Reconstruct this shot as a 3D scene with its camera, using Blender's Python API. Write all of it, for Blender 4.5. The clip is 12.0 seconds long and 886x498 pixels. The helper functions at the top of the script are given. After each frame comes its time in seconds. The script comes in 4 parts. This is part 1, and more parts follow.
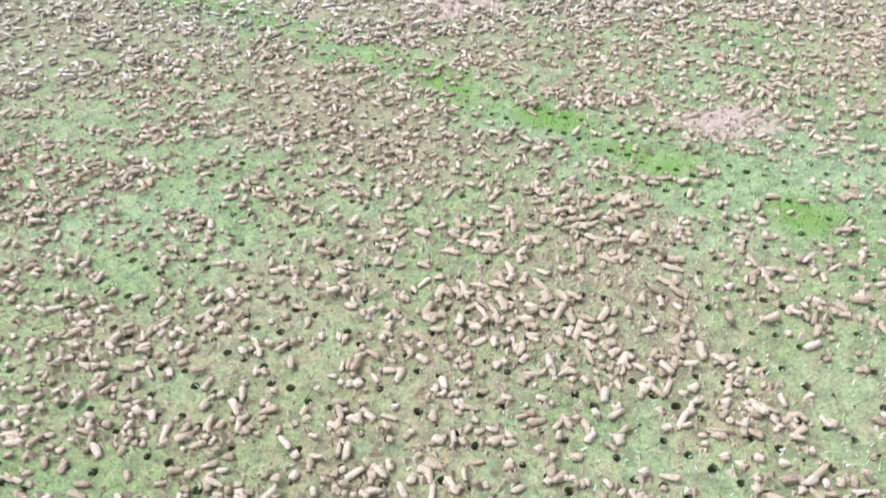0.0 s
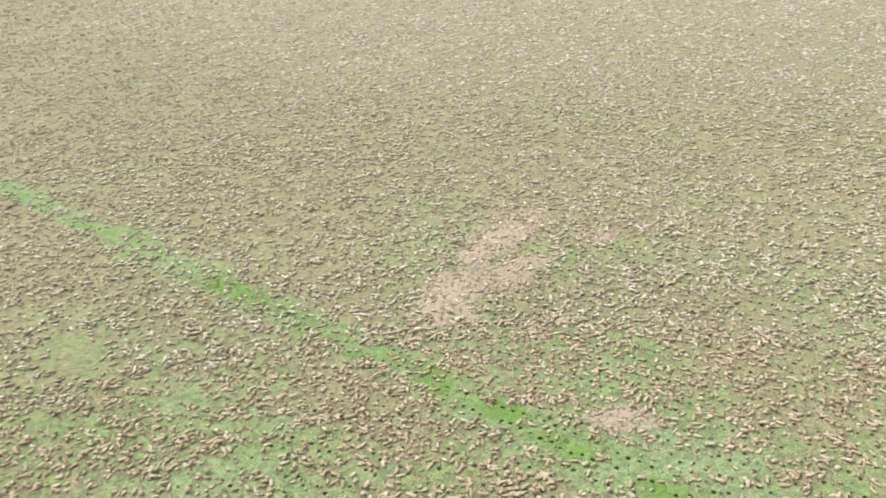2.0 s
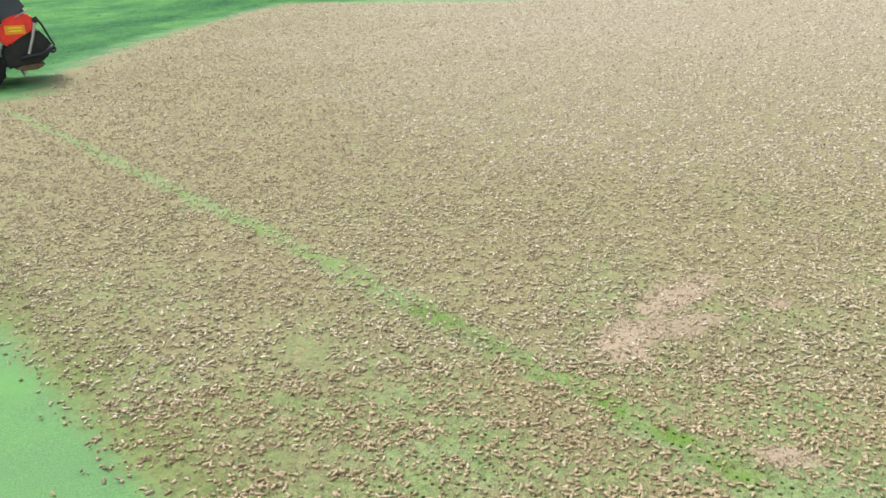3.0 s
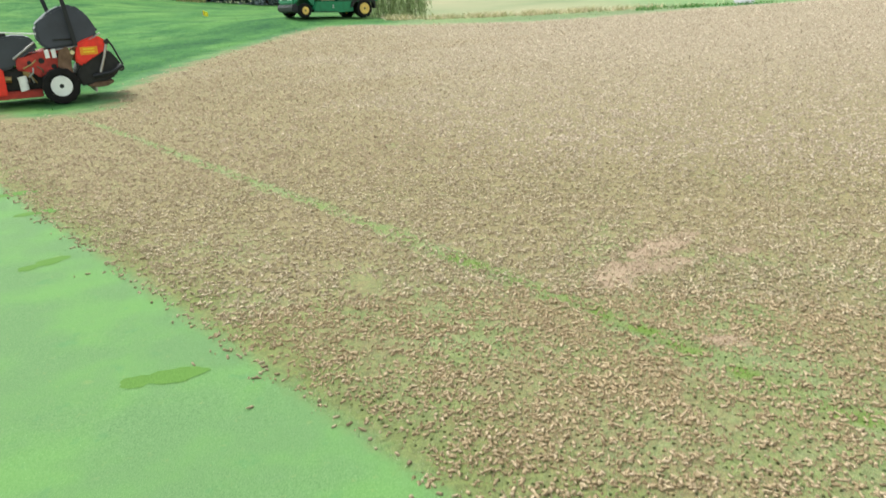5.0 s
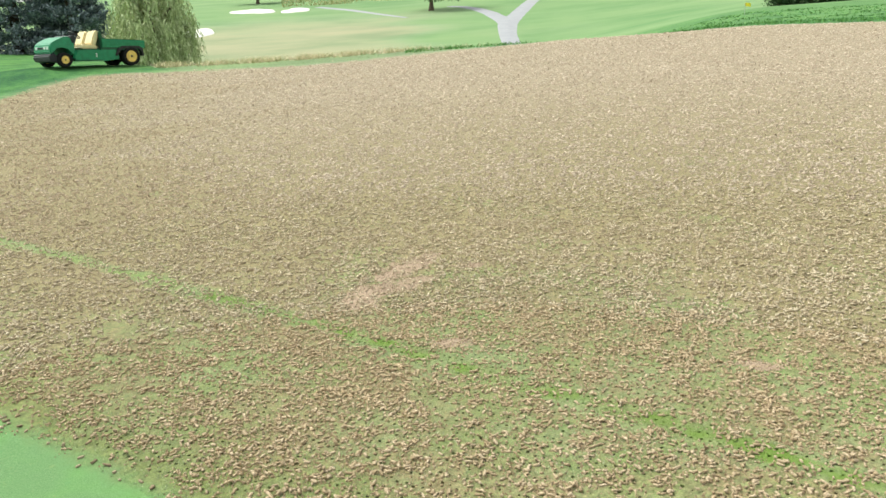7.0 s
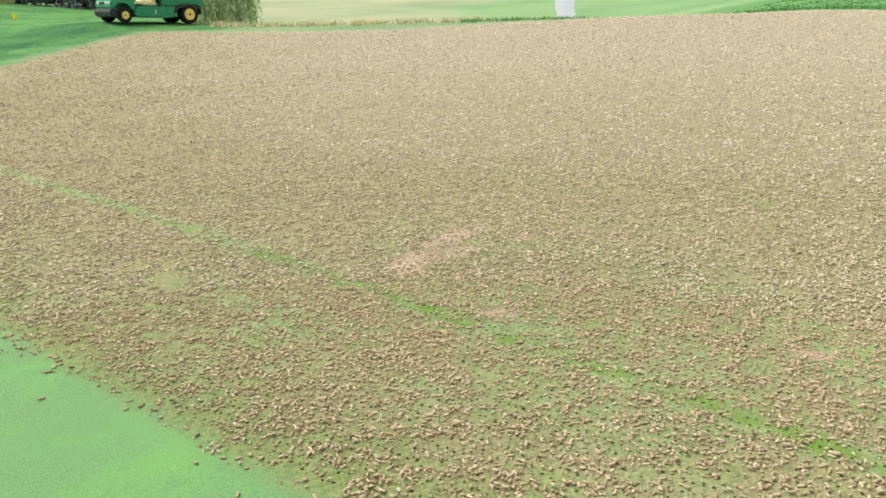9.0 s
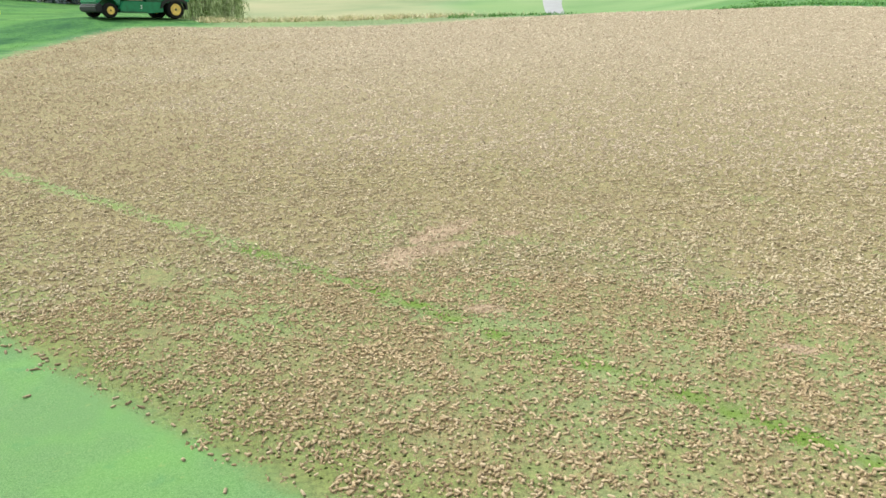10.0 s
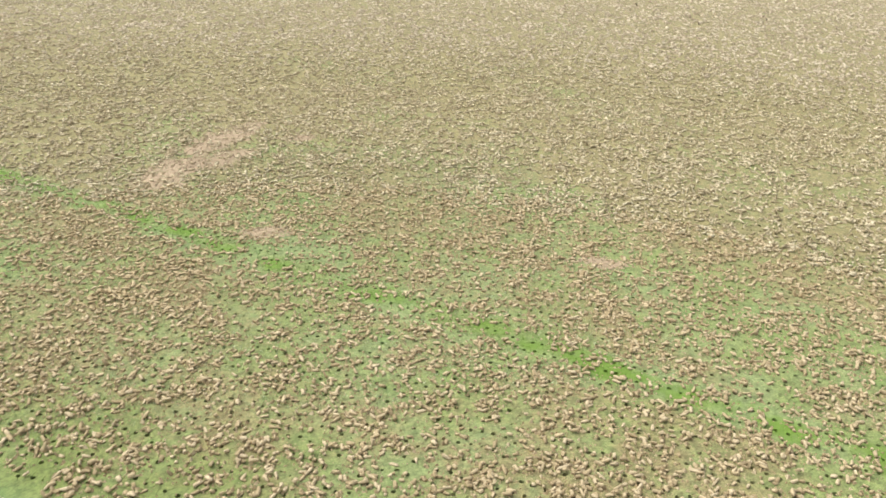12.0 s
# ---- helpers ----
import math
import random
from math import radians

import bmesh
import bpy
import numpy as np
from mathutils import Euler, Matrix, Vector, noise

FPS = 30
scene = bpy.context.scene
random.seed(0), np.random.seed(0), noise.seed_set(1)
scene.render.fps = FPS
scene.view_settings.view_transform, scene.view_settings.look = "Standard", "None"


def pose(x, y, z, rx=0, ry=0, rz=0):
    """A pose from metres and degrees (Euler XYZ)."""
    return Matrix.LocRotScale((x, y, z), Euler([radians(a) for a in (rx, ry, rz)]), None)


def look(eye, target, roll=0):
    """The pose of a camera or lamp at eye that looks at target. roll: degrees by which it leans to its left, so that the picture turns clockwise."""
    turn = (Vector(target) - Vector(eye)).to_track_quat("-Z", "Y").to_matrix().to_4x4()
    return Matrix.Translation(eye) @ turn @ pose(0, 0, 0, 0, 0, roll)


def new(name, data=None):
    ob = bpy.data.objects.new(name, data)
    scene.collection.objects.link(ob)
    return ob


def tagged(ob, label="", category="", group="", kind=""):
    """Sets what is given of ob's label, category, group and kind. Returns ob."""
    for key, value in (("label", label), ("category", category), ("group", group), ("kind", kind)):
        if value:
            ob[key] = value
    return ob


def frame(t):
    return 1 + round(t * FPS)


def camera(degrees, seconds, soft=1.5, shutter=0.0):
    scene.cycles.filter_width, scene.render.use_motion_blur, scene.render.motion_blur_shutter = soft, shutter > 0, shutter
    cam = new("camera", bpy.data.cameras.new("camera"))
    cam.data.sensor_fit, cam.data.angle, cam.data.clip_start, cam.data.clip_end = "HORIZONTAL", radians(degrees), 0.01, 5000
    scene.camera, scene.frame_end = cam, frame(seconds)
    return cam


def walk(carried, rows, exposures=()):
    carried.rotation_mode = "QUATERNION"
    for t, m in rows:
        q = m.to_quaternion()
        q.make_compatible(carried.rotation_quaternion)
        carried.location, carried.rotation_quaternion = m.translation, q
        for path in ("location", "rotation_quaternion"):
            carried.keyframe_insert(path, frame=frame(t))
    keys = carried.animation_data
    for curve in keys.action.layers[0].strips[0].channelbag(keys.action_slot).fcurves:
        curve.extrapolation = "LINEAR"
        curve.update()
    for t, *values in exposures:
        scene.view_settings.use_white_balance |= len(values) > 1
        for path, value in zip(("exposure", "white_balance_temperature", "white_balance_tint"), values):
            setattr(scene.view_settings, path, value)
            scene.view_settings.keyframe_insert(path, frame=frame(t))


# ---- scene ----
cam = camera(58.3, 12.0, shutter=0.16)
PATH = [
    (0, (-0.146, 1.619, 0.86), (-0.162, 3.127, -0.453), -4.9),
    (0.2, (-0.16, 1.616, 1.012), (-0.171, 3.118, -0.31), -4.5),
    (0.5, (-0.177, 1.584, 1.24), (-0.156, 3.136, -0.022), -4.3),
    (0.7, (-0.178, 1.542, 1.352), (-0.132, 3.168, 0.189), -4.4),
    (1, (-0.192, 1.446, 1.412), (-0.032, 3.114, 0.32), -4.0),
    (1.5, (-0.171, 1.301, 1.451), (-0.031, 3.038, 0.47), -2.2),
    (2, (-0.082, 1.104, 1.461), (-0.078, 2.897, 0.576), -2.7),
    (2.2, (-0.078, 1.029, 1.474), (-0.255, 2.817, 0.595), -3.8),
    (2.5, (-0.078, 0.928, 1.475), (-0.421, 2.728, 0.673), -3.8),
    (2.8, (-0.122, 0.792, 1.475), (-0.474, 2.637, 0.787), -2.1),
    (3, (-0.178, 0.666, 1.465), (-0.566, 2.509, 0.792), -2.2),
    (3.2, (-0.189, 0.567, 1.48), (-0.565, 2.416, 0.816), -2.1),
    (4.8, (0.013, -0.186, 1.472), (-0.446, 1.686, 0.936), -2.1),
    (5, (0.014, -0.295, 1.45), (-0.449, 1.55, 0.831), -3.0),
    (5.2, (0.0, -0.376, 1.468), (-0.407, 1.459, 0.785), -2.9),
    (5.5, (0.036, -0.448, 1.482), (-0.278, 1.431, 0.874), -1.5),
    (5.8, (0.12, -0.5, 1.482), (-0.12, 1.405, 0.922), -2.2),
    (6, (0.188, -0.53, 1.471), (0.01, 1.375, 0.889), -1.8),
    (6.2, (0.255, -0.573, 1.471), (0.145, 1.332, 0.871), -2.2),
    (6.5, (0.32, -0.589, 1.475), (0.206, 1.311, 0.862), -3.5),
    (6.8, (0.331, -0.6, 1.48), (0.302, 1.318, 0.915), -3.3),
    (7, (0.338, -0.586, 1.473), (0.367, 1.336, 0.922), -3.7),
    (7.2, (0.339, -0.592, 1.481), (0.386, 1.332, 0.936), -3.4),
    (8.8, (0.311, -0.559, 1.44), (0.286, 1.344, 0.827), -1.3),
    (9, (0.301, -0.564, 1.441), (0.221, 1.339, 0.83), -1.4),
    (9.5, (0.294, -0.571, 1.442), (0.225, 1.328, 0.819), -1.4),
    (10, (0.306, -0.57, 1.442), (0.255, 1.33, 0.821), -1.3),
    (10.5, (0.32, -0.573, 1.447), (0.242, 1.324, 0.817), -1.5),
    (10.8, (0.332, -0.566, 1.438), (0.289, 1.327, 0.794), -2.6),
    (11, (0.37, -0.557, 1.444), (0.334, 1.335, 0.798), -3.1),
    (11.2, (0.413, -0.535, 1.433), (0.371, 1.346, 0.755), -3.3),
    (11.5, (0.474, -0.419, 1.389), (0.564, 1.411, 0.589), -3.1),
    (11.6, (0.475, -0.4, 1.383), (0.591, 1.426, 0.575), -2.6),
    (11.8, (0.497, -0.235, 1.384), (0.794, 1.554, 0.54), 2.1),
    (12, (0.539, -0.114, 1.388), (0.891, 1.646, 0.507), 1.1),
]
walk(cam, [(t, look(eye, target, roll)) for t, eye, target, roll in PATH],
     [(0.0, 1.48, 5150, 15.5), (1.0, 1.34, 5500, 10.5), (2.5, 1.18, 6000, 2.5), (5.0, 1.12, 6450, 2), (12.0, 1.13, 6550, 1.5)])

# ---- light: a bright overcast morning ----
world = bpy.data.worlds.new("overcast_sky")
scene.world = world
world.use_nodes = True
wn = world.node_tree.nodes
sky = wn.new("ShaderNodeTexSky")
sky.sky_type = "NISHITA"
sky.sun_disc = False
sky.sun_elevation, sky.sun_rotation = radians(58), radians(-62)
sky.air_density, sky.dust_density, sky.ozone_density = 1.0, 3.0, 1.0
wn["Background"].inputs["Strength"].default_value = 0.135
cloud = wn.new("ShaderNodeHueSaturation")      # thin cloud takes most of the blue out of the sky
cloud.inputs["Saturation"].default_value = 0.18
world.node_tree.links.new(sky.outputs[0], cloud.inputs["Color"])
world.node_tree.links.new(cloud.outputs[0], wn["Background"].inputs["Color"])
sun = new("sun", bpy.data.lights.new("sun", "SUN"))
sun.data.energy, sun.data.angle, sun.data.color = 1.2, radians(25), (1.0, 0.97, 0.93)
sun.matrix_world = look((-17, 9, 31), (0, 0, 0))

# ---- the lie of the land ----
CU, CV = (0.8, -0.6), (0.6, 0.8)      # along and across the aerator's passes
EDGE_V = 1.04                         # where the cored turf ends
HU, HV = (-2.2, 2.9), (1.12, 3.62)    # stretch of the green built with open tine holes


def strip_at(u):
    """The thin strip left clear between two passes of the aerator."""
    return np.interp(u, [-9, -6, -4.8, -3.3, -2.1, -0.7, 0.2, 0.75, 6], [2.68, 2.60, 2.58, 2.51, 2.43, 2.335, 2.258, 2.213, 1.93])


def smooth(a, b, x):
    t = np.clip((x - a) / (b - a), 0, 1)
    return t * t * (3 - 2 * t)


def land(x, y):
    """Height of the ground: a gently dished green, a valley behind it and a hillside beyond."""
    x, y = np.asarray(x, float), np.asarray(y, float)
    r = np.hypot(x, y) + 1e-6
    az = np.degrees(np.arctan2(x, y))
    dish = 0.0011 * np.minimum(r, 27) ** 2 * (1 - 0.24 * smooth(8, 30, az))
    valley = np.interp(r, [0, 23.5, 26, 30, 38, 60, 100, 150, 210, 300, 500, 1000, 3000],
                       [0, .62, .62, .1, -1.4, -2.2, -1.6, 1.8, 7.0, 14, 26, 50, 60])
    valley = np.where(r < 24, dish, valley)
    bank = np.interp(az, [-45, -38, -31, -25, -19], [2.4, 2.3, 1.65, 1.15, 0.95])
    left = np.interp(r, [46, 60, 90, 130, 210, 300, 500, 1000, 3000], [0, -.1, -1.2, -.2, 5.3, 12, 24, 48, 58])
    left = np.where(r < 46, .80 + (bank - .80) * smooth(25, 47, r), bank + left)
    left = np.where(r < 27, dish, left)
    right = np.interp(r, [0, 27, 32, 46, 80, 120, 210, 300, 500, 1000, 3000],
                      [0, .61, .66, .86, 1.12, 2.0, 7.0, 14, 26, 50, 60])
    right = np.where(r < 27, dish, right)
    front = smooth(-21, -14, az) * (1 - smooth(7, 24, az))
    side = smooth(-15, 40, az)
    side = np.where(np.abs(az) > 120, 0.5, side)
    hump = 0.16 * np.exp(-((x + 10.6) ** 2 + (y - 23.2) ** 2) / 3.4)
    return valley * front + (left * (1 - side) + right * side) * (1 - front) + hump


GREEN = [(8.6, -5.2), (-12.2, 10.4), (-10.6, 9.9), (-7.7, 8.75), (-7.35, 9.2), (-7.9, 10.3), (-8.4, 11.6), (-9.0, 14.5),
         (-9.25, 17.7), (-9.3, 20.2), (-9.0, 21.8), (-7.8, 22.5), (-5.2, 22.3), (-2.9, 22.2), (-1.4, 22.6), (0.5, 23.5),
         (2.5, 24.5), (4.6, 26.2), (8.6, 28.0), (12.5, 26.5), (16, 22), (18, 15), (17, 6), (13, -3)]


def outside(x, y, ring=GREEN):
    """Signed distance to a ring of points: negative within it."""
    x, y = np.asarray(x, float), np.asarray(y, float)
    best, within = np.full(x.shape, 1e9), np.zeros(x.shape, bool)
    for (ax, ay), (bx, by) in zip(ring, ring[1:] + ring[:1]):
        ex, ey = bx - ax, by - ay
        t = np.clip(((x - ax) * ex + (y - ay) * ey) / (ex * ex + ey * ey), 0, 1)
        best = np.minimum(best, np.hypot(x - ax - t * ex, y - ay - t * ey))
        cross = (ay > y) != (by > y)
        within ^= cross & (x < ax + (y - ay) * ex / (ey if abs(ey) > 1e-9 else 1e-9))
    return np.where(within, -best, best)


def wobble(x, y, size, seed=0):
    """Smooth noise in -1..1 on a plane, from summed waves."""
    rng = np.random.RandomState(seed)
    out = np.zeros(np.shape(x))
    for k in range(10):
        a, p, f = rng.uniform(0, 6.28), rng.uniform(0, 6.28), rng.uniform(0.6, 2.2)
        out = out + np.sin((np.cos(a) * x + np.sin(a) * y) * 6.283 * f / size + p)
    return out / 3.2


# ---- materials ----
def material(name, rough=0.9):
    m = bpy.data.materials.new(name)
    m.use_nodes = True
    m.node_tree.nodes["Principled BSDF"].inputs["Roughness"].default_value = rough
    if rough >= 0.8:          # turf, leaves and soil have hardly any sheen
        m.node_tree.nodes["Principled BSDF"].inputs["Specular IOR Level"].default_value = 0.15
    return m


class Nodes:
    """Short forms for the nodes of one material."""

    def __init__(self, m):
        self.tree, self.bsdf = m.node_tree, m.node_tree.nodes["Principled BSDF"]

    def add(self, kind, **values):
        n = self.tree.nodes.new(kind)
        for key, value in values.items():
            n.inputs[key].default_value = value
        return n

    def link(self, a, b):
        self.tree.links.new(a, b)

    def place(self):
        return self.add("ShaderNodeNewGeometry").outputs["Position"]

    def stretched(self, sx, sy):
        n = self.add("ShaderNodeVectorMath")
        n.operation = "MULTIPLY"
        self.link(self.place(), n.inputs[0])
        n.inputs[1].default_value = (sx, sy, 1)
        return n.outputs[0]

    def noise(self, scale, detail=4.0, rough=0.55, where=None):
        n = self.add("ShaderNodeTexNoise", Scale=scale, Detail=detail, Roughness=rough)
        self.link(where or self.place(), n.inputs["Vector"])
        return n.outputs["Fac"]

    def ramp(self, fac, *stops):
        n = self.add("ShaderNodeValToRGB")
        while len(n.color_ramp.elements) < len(stops):
            n.color_ramp.elements.new(0.5)
        for e, (p, c) in zip(n.color_ramp.elements, stops):
            e.position, e.color = p, (*c, 1) if len(c) == 3 else c
        self.link(fac, n.inputs["Fac"])
        return n.outputs["Color"]

    def math(self, op, a, b=0.0, c=0.0):
        n = self.add("ShaderNodeMath")
        n.operation = op
        for socket, v in zip(n.inputs, (a, b, c)):
            if isinstance(v, (int, float)):
                socket.default_value = v
            else:
                self.link(v, socket)
        return n.outputs[0]

    def step(self, a, lo, hi):
        n = self.add("ShaderNodeMapRange")
        n.interpolation_type = "SMOOTHSTEP"
        n.inputs["From Min"].default_value, n.inputs["From Max"].default_value = lo, hi
        self.link(a, n.inputs["Value"])
        return n.outputs["Result"]

    def mix(self, fac, a, b, kind="MIX"):
        n = self.add("ShaderNodeMix")
        n.data_type, n.blend_type = "RGBA", kind
        for socket, v in ((n.inputs[0], fac), (n.inputs[6], a), (n.inputs[7], b)):
            if isinstance(v, (int, float)):
                socket.default_value = v
            elif isinstance(v, tuple):
                socket.default_value = (*v, 1)
            else:
                self.link(v, socket)
        return n.outputs[2]

    def attribute(self, name):
        n = self.add("ShaderNodeAttribute")
        n.attribute_name = name
        return n.outputs["Fac"]

    def bump(self, height, strength, distance):
        n = self.add("ShaderNodeBump", Strength=strength, Distance=distance)
        self.link(height, n.inputs["Height"])
        self.link(n.outputs[0], self.bsdf.inputs["Normal"])

    def colour(self, c):
        self.link(c, self.bsdf.inputs["Base Color"])

    def island(self):
        return self.add("ShaderNodeNewGeometry").outputs["Random Per Island"]


def plain(name, colour, rough=0.5, metal=0.0, spread=0.15, scale=9.0, bump=0.0):
    """Paint, plastic, rubber or metal with some wear in tone and gloss."""
    m = material(name, rough)
    n = Nodes(m)
    f = n.noise(scale, 5.0)
    dark = tuple(c * (1 - spread) for c in colour)
    light = tuple(min(1, c * (1 + spread)) for c in colour)
    n.colour(n.ramp(f, (0.3, dark), (0.7, light)))
    n.bsdf.inputs["Metallic"].default_value = metal
    n.link(n.math("MULTIPLY_ADD", n.noise(scale * 4), 0.25, rough - 0.12), n.bsdf.inputs["Roughness"])
    if bump:
        n.bump(n.noise(scale * 6), bump, 0.01)
    return m


def make_ground():
    m = material("turf", 0.95)
    n = Nodes(m)
    fine, mid, wide, broad = n.noise(420, 3), n.noise(38, 4), n.noise(3.2, 4), n.noise(0.35, 4)
    # close-cut bentgrass of the cored green, dusted with soil
    bent = n.ramp(fine, (0.25, (0.136, 0.172, 0.05)), (0.5, (0.22, 0.26, 0.093)), (0.75, (0.32, 0.342, 0.15)))
    bent = n.mix(n.step(wide, 0.42, 0.6), bent, n.mix(0.3, bent, (0.28, 0.33, 0.18)))
    bent = n.mix(n.step(n.noise(7, 5, 0.6), 0.52, 0.68), bent, n.mix(0.32, bent, (0.10, 0.205, 0.04)))
    dust = n.ramp(n.math("ADD", n.math("MULTIPLY", fine, 0.6), n.math("MULTIPLY", n.noise(110, 4), 0.4)), (0.3, (0.168, 0.138, 0.058)), (0.5, (0.266, 0.22, 0.106)), (0.7, (0.37, 0.302, 0.165)))
    dusty = n.math("ADD", n.math("MULTIPLY", mid, 0.45), n.math("ADD", n.math("MULTIPLY", n.noise(13, 4, 0.6), 0.5), n.math("MULTIPLY", wide, 0.35)))
    # haze and sheen over distance, painted as paler soil
    dust = n.mix(n.attribute("distance_haze"), dust, n.mix(0.6, dust, (0.385, 0.308, 0.23)))
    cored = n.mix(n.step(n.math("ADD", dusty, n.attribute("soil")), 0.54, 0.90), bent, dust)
    cored = n.mix(n.attribute("smear"), cored, n.mix(0.66, cored, (0.145, 0.175, 0.038)))
    # fine soil grit, its tone lowered overall for the shade between cores
    shaded_grit = n.ramp(n.noise(150, 4, 0.65), (0.34, (0.60, 0.60, 0.57)), (0.5, (0.86, 0.86, 0.84)), (0.68, (1.10, 1.09, 1.05)))
    cored = n.mix(1.0, cored, shaded_grit, "MULTIPLY")
    # soil mottling whose dark blotches also paint shadow gaps among the cores
    gap_shade_mottle = n.ramp(n.noise(44, 3, 0.6), (0.38, (0.74, 0.74, 0.72)), (0.5, (1.02, 1.02, 1.02)), (0.62, (1.18, 1.17, 1.15)))
    cored = n.mix(1.0, cored, gap_shade_mottle, "MULTIPLY")
    fresh = n.ramp(fine, (0.25, (0.082, 0.155, 0.016)), (0.75, (0.178, 0.258, 0.042)))
    cored = n.mix(n.step(n.math("ADD", n.attribute("strip"), n.math("ADD", n.math("MULTIPLY_ADD", mid, 0.6, -0.3), n.math("MULTIPLY_ADD", n.noise(8, 4), 1.5, -0.75))), 0.38, 1.0), cored, fresh)
    # smooth turf, pale with dew
    dew = n.ramp(n.noise(190, 4, 0.7), (0.34, (0.07, 0.16, 0.05)), (0.5, (0.118, 0.232, 0.08)), (0.66, (0.175, 0.30, 0.125)))
    dew = n.mix(n.step(n.noise(2.2, 3), 0.4, 0.7), dew, n.mix(0.35, dew, (0.15, 0.36, 0.06)))
    dew = n.mix(n.step(n.noise(26, 5, 0.7), 0.60, 0.74), dew, n.mix(0.35, dew, (0.30, 0.33, 0.12)))
    dew = n.mix(n.step(n.noise(7, 5), 0.40, 0.30), dew, n.mix(0.4, dew, (0.07, 0.215, 0.075)))
    dew = n.mix(n.step(n.noise(75, 4, 0.7), 0.66, 0.74), dew, n.mix(0.5, dew, (0.06, 0.11, 0.035)))
    dew = n.mix(n.step(n.noise(3.1, 2, 0.4), 0.70, 0.76), dew, n.mix(0.45, dew, (0.34, 0.36, 0.12)))
    # rough and fairway
    along = n.stretched(0.9, 0.45)
    tuft = n.math("ADD", n.math("MULTIPLY", n.noise(9, 6), 0.45), n.math("MULTIPLY", n.noise(1.3, 6, 0.6, along), 0.55))
    rough = n.ramp(tuft, (0.38, (0.028, 0.10, 0.033)), (0.5, (0.052, 0.152, 0.046)), (0.62, (0.105, 0.228, 0.07)))
    rough = n.mix(n.step(n.noise(0.35, 4), 0.42, 0.62), rough, n.mix(0.4, rough, (0.11, 0.25, 0.055)))
    rough = n.mix(n.step(n.noise(0.8, 6, 0.7, n.stretched(0.5, 1.0)), 0.48, 0.64), rough, n.mix(0.55, rough, (0.16, 0.29, 0.08)))
    collar = n.ramp(tuft, (0.40, (0.024, 0.09, 0.033)), (0.60, (0.072, 0.185, 0.05)))
    # fairway greens are greyed and blued: distance haze put into the colour
    hazed_fair = n.ramp(n.math("ADD", n.math("MULTIPLY", n.noise(0.05, 5), 0.5), n.attribute("dry")), (0.25, (0.172, 0.27, 0.115)), (0.5, (0.215, 0.285, 0.148)), (0.9, (0.285, 0.29, 0.172)))
    hazed_fair = n.mix(1.0, hazed_fair, n.ramp(n.noise(0.07, 6, 0.62, n.stretched(0.7, 1.0)), (0.34, (0.74, 0.85, 0.78)), (0.5, (1.0, 1.0, 1.0)), (0.66, (1.16, 1.07, 1.10))), "MULTIPLY")
    edge = n.math("ADD", n.attribute("off_green"), n.math("MULTIPLY_ADD", n.noise(5, 4), 0.5, -0.25))
    far = n.attribute("far")
    land_c = n.mix(n.step(far, 0.25, 0.75), rough, hazed_fair)
    ragged = n.math("ADD", edge, n.math("MULTIPLY_ADD", n.noise(0.7, 5, 0.6, along), 3.6, -1.8))
    band_c = n.math("MULTIPLY", n.step(ragged, 0.0, 0.7), n.step(ragged, 3.6, 2.0))
    land_c = n.mix(n.math("MULTIPLY", band_c, n.attribute("collar")), land_c, collar)
    loose = n.math("SUBTRACT", 1.0, n.attribute("dew"))
    edge_fine = n.math("ADD", n.attribute("off_green"), n.math("MULTIPLY", n.math("MULTIPLY_ADD", n.noise(2.4, 6), 1.1, -0.42), loose))
    edge_fine = n.math("ADD", edge_fine, n.math("MULTIPLY_ADD", n.noise(14, 5), 0.14, -0.07))
    edge_fine = n.math("MULTIPLY", edge_fine, n.math("MULTIPLY_ADD", loose, -0.7, 1.0))
    smooth_c = n.mix(n.attribute("dew"), land_c, dew)
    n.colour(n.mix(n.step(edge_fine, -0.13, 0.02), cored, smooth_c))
    n.link(n.mix(n.step(n.attribute("off_green"), -0.2, 0.3), (0.5, 0.5, 0.5), n.mix(n.attribute("dew"), (0.1, 0.1, 0.1), (0.5, 0.5, 0.5))), n.bsdf.inputs["Specular IOR Level"])
    n.bump(n.math("ADD", fine, mid), 0.6, 0.006)
    return m


def make_core(name, dark, mid, light):
    m = material(name, 0.95)
    n = Nodes(m)
    tone = n.math("ADD", n.math("MULTIPLY", n.island(), 0.6), n.math("MULTIPLY", n.noise(260, 5), 0.5))
    n.colour(n.ramp(tone, (0.18, dark), (0.52, mid), (0.82, light)))
    n.bump(n.noise(380, 5), 1.0, 0.005)
    n.bsdf.inputs["Specular IOR Level"].default_value = 0.3
    return m


M_GROUND = make_ground()
CORE_TONES = (0.315, 0.242, 0.148), (0.50, 0.400, 0.262), (0.71, 0.60, 0.43)
NEAR_TONES = (0.335, 0.244, 0.139), (0.475, 0.360, 0.220), (0.585, 0.459, 0.309)
# far cores: the same haze is mixed into greyer, bluer tones
FAR_TONES = (0.285, 0.213, 0.148), (0.44, 0.35, 0.256), (0.62, 0.517, 0.395)
M_CORE = make_core("soil_core", *CORE_TONES)
M_CORE_MOIST = make_core("moist_soil_core", *NEAR_TONES)
M_CORE_FAR = make_core("far_soil_core", *FAR_TONES)
M_CORE_DARKER = make_core("darker_soil_core", (0.23, 0.165, 0.10), (0.365, 0.28, 0.178), (0.54, 0.435, 0.30))
M_CRUMB = make_core("soil_crumb", (0.29, 0.208, 0.142), (0.415, 0.31, 0.222), (0.54, 0.42, 0.31))


